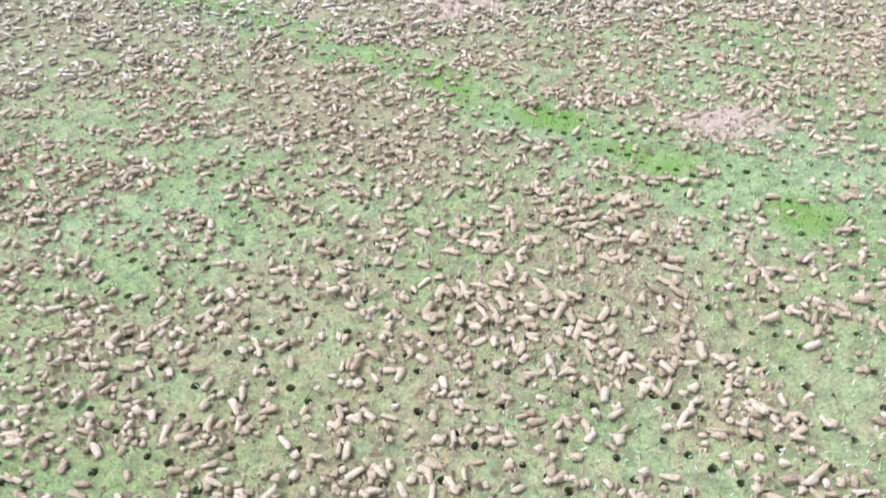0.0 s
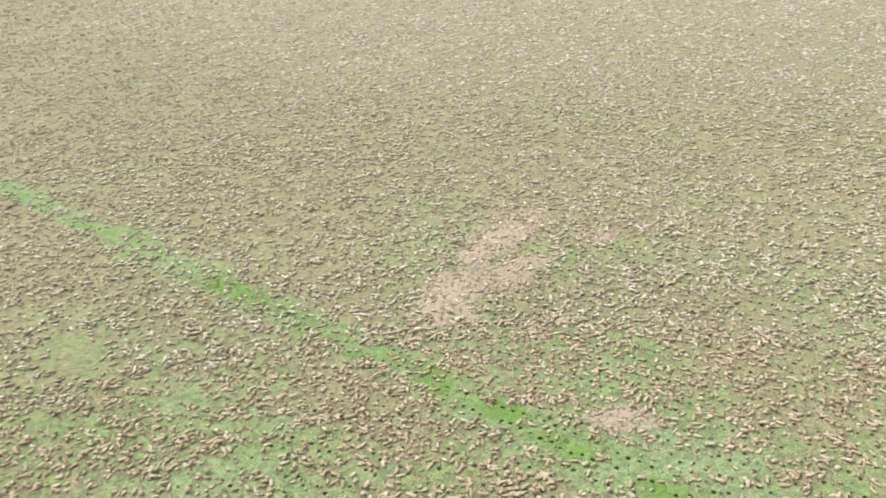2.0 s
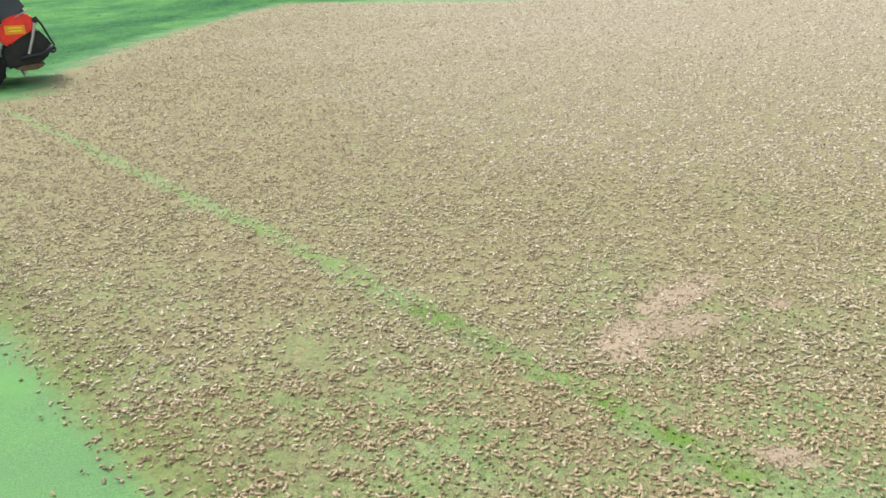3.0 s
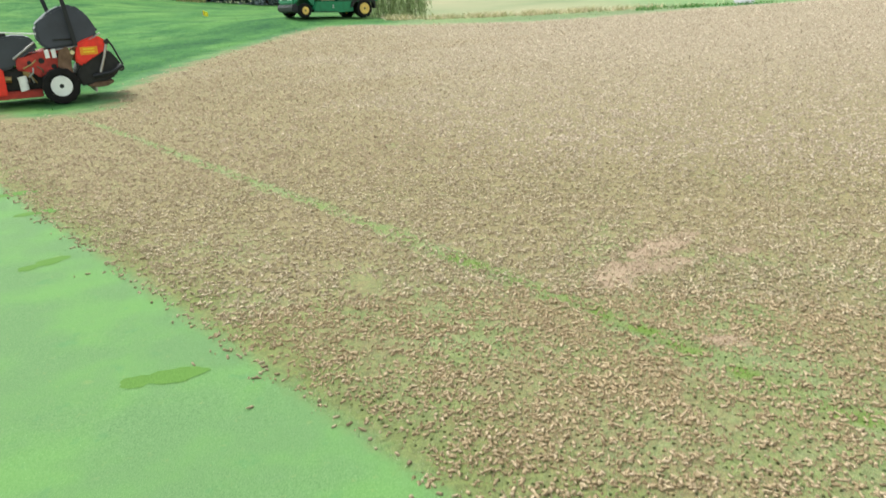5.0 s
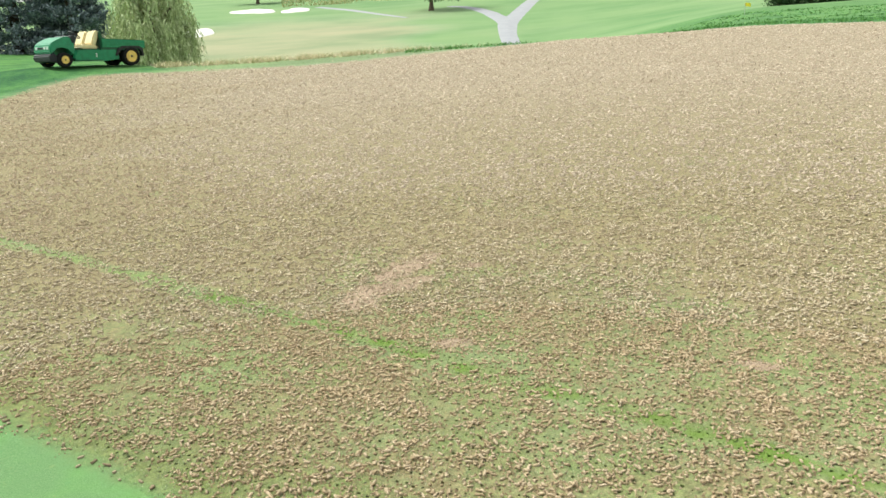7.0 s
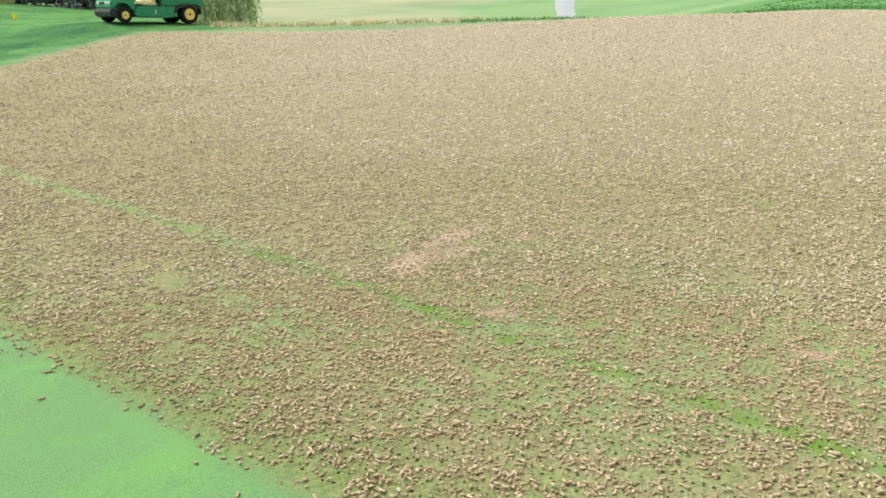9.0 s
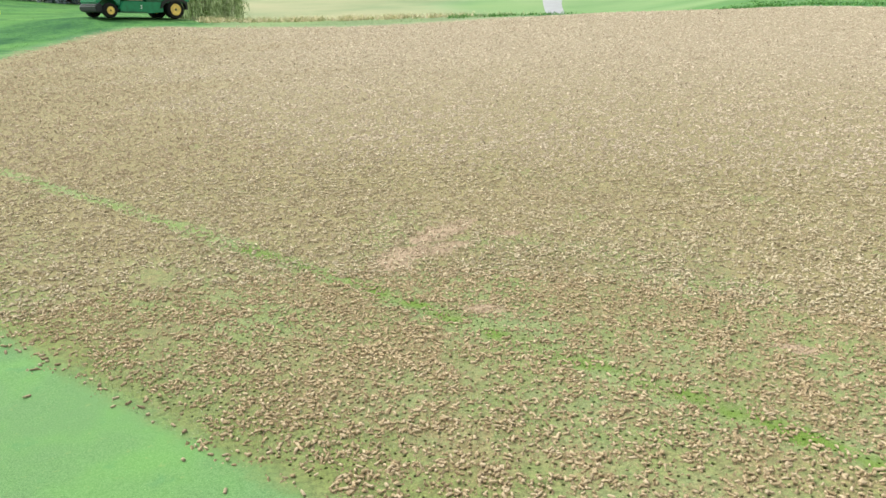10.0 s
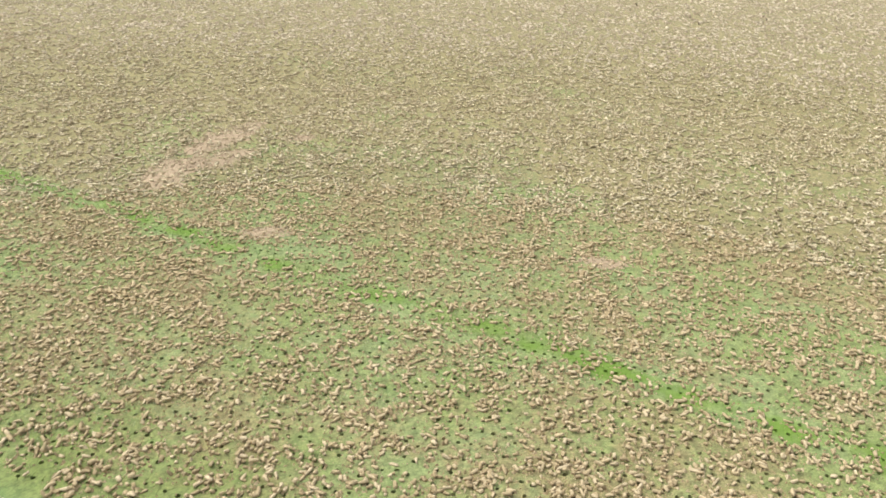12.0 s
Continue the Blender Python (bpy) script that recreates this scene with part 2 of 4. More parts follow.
def mesh_object(name, verts, faces, mat, shade=False):
    """A mesh from numpy arrays: faces all of one corner count, or a list of such arrays."""
    me = bpy.data.meshes.new(name)
    faces = faces if isinstance(faces, list) else [faces]
    faces = [np.asarray(f, np.int32) for f in faces if len(f)]
    me.vertices.add(len(verts))
    me.vertices.foreach_set("co", np.asarray(verts, np.float32).ravel())
    loops = np.concatenate([f.ravel() for f in faces])
    sizes = np.concatenate([np.full(len(f), f.shape[1], np.int32) for f in faces])
    me.loops.add(len(loops))
    me.loops.foreach_set("vertex_index", loops)
    me.polygons.add(len(sizes))
    me.polygons.foreach_set("loop_start", np.concatenate([[0], np.cumsum(sizes)[:-1]]).astype(np.int32))
    me.polygons.foreach_set("loop_total", sizes)
    me.update(calc_edges=True)
    me.validate()
    me.polygons.foreach_set("use_smooth", np.full(len(sizes), shade))
    me.materials.append(mat)
    return new(name, me)


def float_layer(ob, name, values):
    ob.data.attributes.new(name, "FLOAT", "POINT").data.foreach_set("value", np.asarray(values, np.float32))


PATCHES = [(0.16, 4.11, 0.33, 0.115, 51), (-0.06, 3.64, 0.25, 0.115, 74), (0.40, 2.90, 0.105, 0.055, 0), (1.66, 2.44, 0.11, 0.045, -25),
           (0.58, 4.08, 0.09, 0.05, 0), (0.17, 3.80, 0.20, 0.09, 38)]


def soil_cover(x, y):
    """How far soil hides the turf: more with distance from the first passes, none along the strip between two passes."""
    u, v = x * CU[0] + y * CU[1], x * CV[0] + y * CV[1]
    cover = 0.14 + 0.17 * smooth(2.6, 7, np.hypot(x, y)) + 0.3 * smooth(7, 14, np.hypot(x, y)) + 0.09 * wobble(x, y, 1.3, 3)
    strip = np.exp(-((v - strip_at(u)) / 0.07) ** 2)
    cover = cover - 0.12 * (1 - smooth(2.4, 4.4, np.hypot(x, y)))
    return cover - 0.58 * strip * (0.9 + 0.14 * wobble(u, v, 0.8, 6)) - 0.22 * np.exp(-((v - EDGE_V) / 0.11) ** 2)


def ground_layers(ob, x, y):
    off = outside(x, y)
    u, v = x * CU[0] + y * CU[1], x * CV[0] + y * CV[1]
    float_layer(ob, "off_green", off)
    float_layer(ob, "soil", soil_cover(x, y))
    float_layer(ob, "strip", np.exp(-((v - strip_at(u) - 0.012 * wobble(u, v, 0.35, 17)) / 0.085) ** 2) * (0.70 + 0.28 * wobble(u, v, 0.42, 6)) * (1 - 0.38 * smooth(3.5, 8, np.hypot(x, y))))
    # weight of the painted haze: grows with distance, weaker to the left
    float_layer(ob, "distance_haze", smooth(5, 17, np.hypot(x, y)) * (0.1 + 0.9 * smooth(-32, -2, np.degrees(np.arctan2(x, y)))))
    float_layer(ob, "smear", np.exp(-((v - EDGE_V - 0.12) / 0.26) ** 2) * (0.8 + 0.2 * wobble(u, v, 0.5, 19)))
    float_layer(ob, "dew", (1 - smooth(EDGE_V + .25, EDGE_V + .6, v)) * smooth(-14, -12, v) * (1 - smooth(9, 12, np.abs(u + 1))))
    az = np.degrees(np.arctan2(x, y))
    float_layer(ob, "collar", 1 - smooth(-24, -17, az) * (1 - 0.75 * smooth(5, 12, az)))
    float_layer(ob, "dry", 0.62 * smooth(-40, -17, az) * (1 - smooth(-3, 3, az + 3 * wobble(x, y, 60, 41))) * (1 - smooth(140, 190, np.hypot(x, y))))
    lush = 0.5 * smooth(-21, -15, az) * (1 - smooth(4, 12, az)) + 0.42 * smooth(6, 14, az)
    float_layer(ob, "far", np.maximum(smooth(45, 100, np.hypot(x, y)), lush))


def graded(lo, hi, fine, fixed, far=1600.0):
    """Grid lines: fine between lo and hi, ever wider beyond, and through the fixed values."""
    out = list(np.linspace(lo, hi, int((hi - lo) / fine) + 1))
    a, step = hi, fine
    while a < far:
        step = min(step * 1.07, 60)
        a += step
        out.append(a)
    a, step = lo, fine
    while a > -far:
        step = min(step * 1.07, 60)
        a -= step
        out.append(a)
    for f in fixed:
        k = int(np.argmin(np.abs(np.array(out) - f)))
        out[k] = f
    return np.array(sorted(out))


def build_ground():
    us, vs = graded(-14, 6, 0.25, HU), graded(-1, 26, 0.25, HV)
    vs = np.unique(np.round(np.concatenate([vs, np.arange(2.12, 2.80, 0.03), np.arange(0.92, 1.68, 0.04)]), 4))
    gu, gv = np.meshgrid(us, vs, indexing="ij")
    x, y = gu * CU[0] + gv * CV[0], gu * CU[1] + gv * CV[1]
    verts = np.stack([x, y, land(x, y)], -1).reshape(-1, 3)
    i, j = np.meshgrid(np.arange(len(us) - 1), np.arange(len(vs) - 1), indexing="ij")
    open_cell = (us[i] > HU[0] - 1e-6) & (us[i + 1] < HU[1] + 1e-6) & (vs[j] > HV[0] - 1e-6) & (vs[j + 1] < HV[1] + 1e-6)
    a = (i * len(vs) + j)[~open_cell]
    ob = mesh_object("ground", verts, np.stack([a, a + len(vs), a + len(vs) + 1, a + 1], -1), M_GROUND, True)
    ground_layers(ob, verts[:, 0], verts[:, 1])
    return tagged(ob, "golf course turf with rough, fairway and hillside", "ground", kind="structure")


def build_holes():
    """The near turf of the green, with an open tine hole in every cell of the aerator's grid."""
    rng = np.random.RandomState(4)
    nu, nv = int(round((HU[1] - HU[0]) / 0.0325)), int(round((HV[1] - HV[0]) / 0.0605))
    us, vs = np.linspace(*HU, nu + 1), np.linspace(*HV, nv + 1)
    gu, gv = np.meshgrid(us, vs, indexing="ij")
    grid = np.stack([gu, gv, np.zeros_like(gu)], -1).reshape(-1, 3)
    i, j = [a.ravel() for a in np.meshgrid(np.arange(nu), np.arange(nv), indexing="ij")]
    n = len(i)
    c = [i * (nv + 1) + j, (i + 1) * (nv + 1) + j, (i + 1) * (nv + 1) + j + 1, i * (nv + 1) + j + 1]
    mid = np.stack([(us[i] + us[i + 1]) / 2, (vs[j] + vs[j + 1]) / 2], -1)
    mid += rng.uniform(-1, 1, (n, 2)) * (0.003, 0.010)
    mid[:, 0] += np.where(j % 2 > 0, 0.004, -0.004)
    a = np.arange(8) * np.pi / 4 + np.pi / 8 + np.pi
    rad = rng.uniform(0.0050, 0.0074, (n, 1)) * np.where(rng.rand(n, 1) < 0.16, 0.4, 1.0) * rng.uniform(0.85, 1.15, (n, 8))
    rim = np.stack([mid[:, :1] + rad * np.cos(a), mid[:, 1:] + rad * np.sin(a), np.full((n, 8), 0.0)], -1)
    rim[..., 2] = rng.uniform(-0.001, 0.0015, (n, 8))
    foot = rim * (1, 1, 0) + (0, 0, -0.017)
    base = len(grid)
    verts = np.concatenate([grid, rim.reshape(-1, 3), foot.reshape(-1, 3)])
    r = base + np.arange(n)[:, None] * 8 + np.arange(8)
    f = r + 8 * n
    quads, tris = [], []
    for k in range(4):        # rim corners 2k, 2k+1 lie towards cell corner k
        a0, a1, b0 = r[:, 2 * k], r[:, 2 * k + 1], r[:, (2 * k + 2) % 8]
        tris.append(np.stack([c[k], a1, a0], -1))
        quads.append(np.stack([c[k], c[(k + 1) % 4], b0, a1], -1))
    for k in range(8):
        quads.append(np.stack([r[:, k], r[:, (k + 1) % 8], f[:, (k + 1) % 8], f[:, k]], -1))
    u, v = verts[:, 0].copy(), verts[:, 1].copy()
    verts[:, 0], verts[:, 1] = u * CU[0] + v * CV[0], u * CU[1] + v * CV[1]
    verts[:, 2] += land(verts[:, 0], verts[:, 1])
    ob = mesh_object("putting_green", verts, [np.concatenate(tris), np.concatenate(quads), f.copy()], M_GROUND)
    ground_layers(ob, verts[:, 0], verts[:, 1])
    return tagged(ob, "close-cut green turf pierced by rows of tine holes", "turf", kind="structure")


ground = build_ground()
green = build_holes()


# ---- soil cores ----
RINGS = {6: ((-.5, -.42, -.14, .14, .42, .5), (.5, .9, 1, .95, .9, .5)), 5: ((-.5, -.38, 0, .38, .5), (.55, .98, .9, 1, .6)), 4: ((-.5, -.36, .36, .5), (.62, 1, 1, .62)), 3: ((-.5, 0, .5), (.8, 1, .8)), 2: ((-.5, .5), (.95, .95))}


def core_shape(rng, sides, rings):
    """One plug of soil along x, of unit length and width, with uneven sides and broken ends."""
    xs, fat = (np.array(a) for a in RINGS[rings])
    a = np.arange(sides) * 2 * np.pi / sides + (rng.uniform(0, 6) if sides > 3 else np.pi / 2)
    rad = 0.5 * rng.uniform(0.55, 1.45, (rings, sides)) * fat[:, None]
    bend = 0.14 * rng.randn() * (xs * 2) ** 2
    v = np.stack([np.repeat(xs[:, None], sides, 1) + rng.uniform(-.12, .12, (rings, sides)),
                  rad * np.cos(a) + bend[:, None], rad * np.sin(a)], -1).reshape(-1, 3)
    k = np.arange((rings - 1) * sides)
    nxt = k - k % sides + (k % sides + 1) % sides
    quads = np.stack([k, nxt, nxt + sides, k + sides], -1)
    if sides == 3:            # the side lying on the turf is left open
        quads = quads[[0, 2]]
    caps = np.array([np.arange(sides)[::-1], np.arange(sides) + (rings - 1) * sides])
    return v, quads, caps


def core_sizes(rng, n, long, wide, flat=(.66, .92)):
    length = (rng.gamma(4.0, 1 / 4.0, n) * long).clip(wide * 0.6, long * 1.75)
    width = wide * rng.uniform(.78, 1.16, n)
    return np.stack([length, width, width * rng.uniform(*flat, n)], -1)


def scatter_cores(name, x, y, sides, rings, long, wide, seed, label, lift=0.30, smooth_sides=False, mat=None):
    """Loose plugs at the given places as one mesh."""
    rng = np.random.RandomState(seed)
    n, kinds = len(x), 30
    shapes = [core_shape(rng, sides, rings) for _ in range(kinds)]
    base = np.stack([q[0] for q in shapes])
    pick = rng.randint(0, kinds, n)
    size = core_sizes(rng, n, long, wide, (.66, .92) if sides > 4 else (.78, 1.08))
    v = base[pick] * size[:, None, :]
    tilt = rng.normal(0, 0.16, n)
    tilt = np.where(rng.rand(n) < 0.07, rng.uniform(-1.1, 1.1, n), tilt)
    yaw = rng.uniform(0, np.pi * 2, n)
    c, q = np.cos(tilt)[:, None], np.sin(tilt)[:, None]
    vx, vz = v[..., 0] * c - v[..., 2] * q, v[..., 0] * q + v[..., 2] * c
    c, q = np.cos(yaw)[:, None], np.sin(yaw)[:, None]
    px, py = vx * c - v[..., 1] * q, vx * q + v[..., 1] * c
    up = land(x, y) + size[:, 1] * lift + np.abs(np.sin(tilt)) * size[:, 0] * 0.33
    up += np.where(rng.rand(n) < 0.16, size[:, 1] * 0.55, 0)
    verts = np.stack([px + x[:, None], py + y[:, None], vz + up[:, None]], -1).reshape(-1, 3)
    off = (np.arange(n) * sides * rings)[:, None, None]
    quads = (shapes[0][1][None] + off).reshape(-1, 4)
    caps = (shapes[0][2][None] + off).reshape(-1, sides)
    ob = mesh_object(name, verts, [quads, caps], mat or M_CORE, smooth_sides)
    return tagged(ob, label, "soil cores", kind="stuff")


def core_places(rng, count, inner, outer, lo=-52, hi=60, even=True):
    """Random places on the cored turf between two distances, thinned along the strip and in bare spots, gathered in clumps."""
    r = np.sqrt(rng.uniform(inner ** 2, outer ** 2, count)) if even else inner + (outer - inner) * rng.rand(count) ** 1.3
    az = np.radians(rng.uniform(lo, hi, count))
    x, y = r * np.sin(az), r * np.cos(az)
    k = np.arange(count)
    lone = rng.rand(count) < 0.34
    head, spread = k - k % 5, 0.020 + 0.012 * smooth(5, 14, r)
    x, y = np.where(lone, x, x[head] + spread * rng.randn(count)), np.where(lone, y, y[head] + spread * rng.randn(count))
    u, v = x * CU[0] + y * CU[1], x * CV[0] + y * CV[1]
    keep = 0.71 + 0.25 * wobble(x, y, 0.13, 5) + 0.08 * wobble(x, y, 1.1, 12)
    strip = np.exp(-((v - strip_at(u)) / 0.06) ** 2)
    keep = keep - 0.44 * strip * (0.92 + 0.14 * wobble(u, v, 0.8, 6))
    keep = keep - 0.6 * np.exp(-((v - EDGE_V) / 0.14).clip(0, 9) ** 2)
    for px, py, pr, pq, turn in PATCHES:
        keep = keep - 0.27 * (in_patch(x, y, px, py, pr, pq, turn) < 0.9)
    ok = (rng.rand(count) < keep * rim_fade(x, y, v)) & ~((x > NEAR[0]) & (x < NEAR[1]) & (y > NEAR[2]) & (y < NEAR[3]))
    return x[ok], y[ok]


def rim_fade(x, y, v):
    """Cores stop sharply at the dewy turf and peter out along the rest of the rim."""
    soft = smooth(EDGE_V + 0.3, EDGE_V + 1.0, v)
    off = outside(x, y) + soft * 0.3 * wobble(x, y, 0.8, 14) + 0.03 * wobble(x, y, 0.12, 15)
    return np.where(soft > 0, 1 - smooth(-0.06 - 0.8 * soft, 0.02 - 0.34 * soft, off), off < -0.02)


def in_patch(x, y, px, py, pr, pq, turn):
    """0 in the middle of a soil patch, 1 at its ragged edge."""
    c, q = math.cos(radians(turn)), math.sin(radians(turn))
    a, b = ((x - px) * c + (y - py) * q) / pr, (-(x - px) * q + (y - py) * c) / pq
    return np.hypot(a, b) + 0.22 * wobble(x, y, 0.16, 31)


NEAR = (-0.19, 0.21, 2.33, 2.72)      # stretch of green on which each core is an object of its own


def near_cores(parent):
    """The cores nearest to the camera, one by one."""
    rng = np.random.RandomState(77)
    kinds = []
    for k in range(12):
        v, quads, caps = core_shape(rng, 8, 6)
        ob = mesh_object("soil_core", v, [quads, caps], M_CORE_ONE, True)
        kinds.append(ob.data)
        bpy.data.objects.remove(ob)
    size = core_sizes(rng, 300, 0.0185, 0.0108)
    hx, hy = rng.uniform(NEAR[0], NEAR[1], 75), rng.uniform(NEAR[2], NEAR[3], 75)
    for k in range(300):
        px, py = hx[k // 4] + 0.016 * rng.randn(), hy[k // 4] + 0.016 * rng.randn()
        if rng.rand() < 0.34:
            px, py = rng.uniform(NEAR[0], NEAR[1]), rng.uniform(NEAR[2], NEAR[3])
        ob = new("soil_core", kinds[k % 12])
        tilt = rng.normal(0, 9) if rng.rand() > 0.08 else rng.uniform(-60, 60)
        z = float(land(px, py)) + size[k, 1] * 0.28 + abs(math.sin(radians(tilt))) * size[k, 0] * 0.33
        ob.parent = parent
        ob.matrix_basis = pose(px, py, z, 0, tilt, rng.uniform(0, 360)) @ Matrix.Diagonal((*map(float, size[k]), 1))


def make_core_one():
    m = material("soil_core_single", 0.95)
    n = Nodes(m)
    rnd = n.add("ShaderNodeObjectInfo").outputs["Random"]
    tone = n.math("ADD", n.math("MULTIPLY", rnd, 0.45), n.math("MULTIPLY", n.noise(260, 5), 0.65))
    n.colour(n.ramp(tone, (0.18, NEAR_TONES[0]), (0.52, NEAR_TONES[1]), (0.88, NEAR_TONES[2])))
    n.bump(n.noise(380, 5), 1.0, 0.005)
    return m


M_CORE_ONE = make_core_one()
crng = np.random.RandomState(21)
x, y = core_places(crng, 28500, 0.8, 3.46)
scatter_cores("soil_cores", x, y, 6, 4, 0.0142, 0.0100, 1, "loose tan soil cores lying on the aerated green", smooth_sides=True, mat=M_CORE_MOIST)
near_x, near_y = x, y
x, y = core_places(crng, 85000, 3.34, 7.0)
ok = crng.rand(len(x)) > smooth(5.4, 7.0, np.hypot(x, y))
x, y = x[ok], y[ok]
scatter_cores("soil_cores", x, y, 4, 3, 0.0172, 0.0100, 2, "tan soil cores scattered over the aerated green", lift=0.34, smooth_sides=True)
mid_x, mid_y = x, y
x, y = core_places(crng, 300000, 5.4, 29, even=False)
ok = crng.rand(len(x)) < smooth(5.4, 7.0, np.hypot(x, y))
x, y = x[ok], y[ok]
grow = (np.hypot(x, y) / 6.2).clip(1, 9) ** 0.4
# towards the left more of the far cores take the deeper brown
darker = np.degrees(np.arctan2(x, y)) + 9 * wobble(x, y, 5, 27) + crng.normal(0, 7, len(x)) < -20
for pick, mat, seed, label in ((~darker, M_CORE_FAR, 3, "soil cores strewn thickly over the back of the green"),
                               (darker, M_CORE_DARKER, 8, "darker brown soil cores strewn towards the trees")):
    scatter_cores("soil_cores", x[pick], y[pick], 3, 2, 0.0190 * grow[pick], 0.0110 * grow[pick], seed, label, lift=0.30, smooth_sides=True, mat=mat)


x, y = core_places(crng, 12000, 1.2, 8, 60, 118)
scatter_cores("soil_cores", x, y, 3, 2, 0.018, 0.011, 4, "soil cores strewn over the near side of the green", lift=0.45, smooth_sides=True)


def scatter_crumbs(name, x, y, size, seed, mat, label):
    """Small three-sided crumbs lying at the given places."""
    rng = np.random.RandomState(seed)
    m = len(x)
    base = np.array([(1, 0, 0), (-.5, .87, 0), (-.5, -.87, 0), (0, 0, 1.2)])
    v = base[None] * (rng.gamma(2.5, size / 2.5, (m, 1, 1)).clip(size * .35, size * 2.6)) * rng.uniform(.6, 1.4, (m, 4, 3))
    a = rng.uniform(0, 6.283, (m, 1))
    vx, vy = v[..., 0] * np.cos(a) - v[..., 1] * np.sin(a), v[..., 0] * np.sin(a) + v[..., 1] * np.cos(a)
    v = np.stack([vx + x[:, None], vy + y[:, None], v[..., 2] + land(x, y)[:, None] - 0.0004], -1)
    t = np.array([(0, 1, 3), (1, 2, 3), (2, 0, 3)])[None] + (np.arange(m) * 4)[:, None, None]
    ob = mesh_object(name, v.reshape(-1, 3), t.reshape(-1, 3), mat)
    return tagged(ob, label, "soil", kind="stuff")


# soil dust lies round the clumps
co = np.zeros(len(green.data.vertices) * 3, np.float32)
green.data.vertices.foreach_get("co", co)
gx, gy = co[0::3], co[1::3]
single = np.random.RandomState(78)
all_x = np.concatenate([near_x, single.uniform(NEAR[0], NEAR[1], 300)])
all_y = np.concatenate([near_y, single.uniform(NEAR[2], NEAR[3], 300)])
dens, ex, ey = np.histogram2d(all_x, all_y, bins=(150, 150), range=((-3.2, 3.2), (-1.0, 3.6)))
for _ in range(2):
    dens = (dens + np.roll(dens, 1, 0) + np.roll(dens, -1, 0) + np.roll(dens, 1, 1) + np.roll(dens, -1, 1)) / 5
ix = np.clip(((gx + 3.2) / 6.4 * 150).astype(int), 0, 149)
iy = np.clip(((gy + 1.0) / 4.6 * 150).astype(int), 0, 149)
thickly = np.where(np.hypot(gx, gy) < 3.3, (dens[ix, iy] / max(dens[dens > 0].mean(), 1e-6) - 1).clip(-1, 1.5), 0)
green.data.attributes["soil"].data.foreach_set("value", (soil_cover(gx, gy) + 0.10 * thickly).astype(np.float32))

pick = crng.randint(0, len(near_x), 60000)
x, y = near_x[pick] + 0.02 * crng.randn(60000), near_y[pick] + 0.02 * crng.randn(60000)
scatter_crumbs("soil_clods", x, y, 0.0033, 6, M_CORE_MOIST, "small broken crumbs of soil among the cores")
close = np.flatnonzero(np.hypot(mid_x, mid_y) < 5.2)
pick = crng.choice(close, 40000)
x, y = mid_x[pick] + 0.025 * crng.randn(40000), mid_y[pick] + 0.025 * crng.randn(40000)
scatter_crumbs("soil_clods", x, y, 0.0044, 9, M_CORE, "broken crumbs of soil between the scattered cores")
x, y = crng.uniform(NEAR[0], NEAR[1], 4500), crng.uniform(NEAR[2], NEAR[3], 4500)
scatter_crumbs("soil_clods", x, y, 0.0027, 7, M_CORE_MOIST, "small broken crumbs of soil among the cores")

# a few cores that rolled onto the smooth turf
uu, vv = crng.uniform(-7, 4, 210), EDGE_V - np.abs(crng.gamma(1.0, 0.05, 210)) + 0.03
scatter_cores("stray_soil_cores", uu * CU[0] + vv * CV[0], uu * CU[1] + vv * CV[1], 6, 4, 0.018, 0.0115, 5,
              "stray soil cores on the smooth dewy turf", smooth_sides=True, mat=M_CORE_DARKER)


def crumbs(name, px, py, pr, pq, turn, count, seed, label):
    """A thin heap of fine loose soil: a low mound under many crumbs."""
    rng = np.random.RandomState(seed)
    n = 48
    g = np.linspace(-1.5, 1.5, n)
    a, b = np.meshgrid(g * pr, g * pq, indexing="ij")
    c, q = math.cos(radians(turn)), math.sin(radians(turn))
    x, y = px + a * c - b * q, py + a * q + b * c
    h = (1 - in_patch(x, y, px, py, pr, pq, turn)).clip(-1, 1)
    z = land(x, y) + 0.005 * h + 0.0025 * wobble(x, y, 0.03, seed)
    k = (np.arange(n - 1)[:, None] * n + np.arange(n - 1)).ravel()
    keep = (h.ravel()[k] > -0.12)
    mound = mesh_object(name, np.stack([x, y, z], -1).reshape(-1, 3), np.stack([k, k + n, k + n + 1, k + 1], -1)[keep], M_CRUMB_BED, True)
    tagged(mound, label, "soil", kind="stuff")
    a, b = rng.uniform(-1.3, 1.3, count) * pr, rng.uniform(-1.3, 1.3, count) * pq
    x, y = px + a * c - b * q, py + a * q + b * c
    h = 1 - in_patch(x, y, px, py, pr, pq, turn)
    ok = rng.rand(count) < h * 1.5 + 0.45
    x, y, h = x[ok], y[ok], h[ok]
    scatter_crumbs("loose_soil_crumbs", x, y, 0.0022, seed, M_CRUMB, "fine pinkish crumbs of loose soil").location.z = 0.004


def make_crumb_bed():
    m = material("soil_bed", 0.97)
    n = Nodes(m)
    n.colour(n.ramp(n.noise(260, 5), (0.3, (0.285, 0.206, 0.14)), (0.7, (0.42, 0.317, 0.225))))
    n.bump(n.noise(300, 5), 0.7, 0.003)
    return m


M_CRUMB_BED = make_crumb_bed()
for k, (px, py, pr, pq, turn) in enumerate(PATCHES):
    crumbs("loose_soil", px, py, pr, pq, turn, int(90000 * pr * pq), 50 + k, "patch of fine pinkish loose soil on the green")


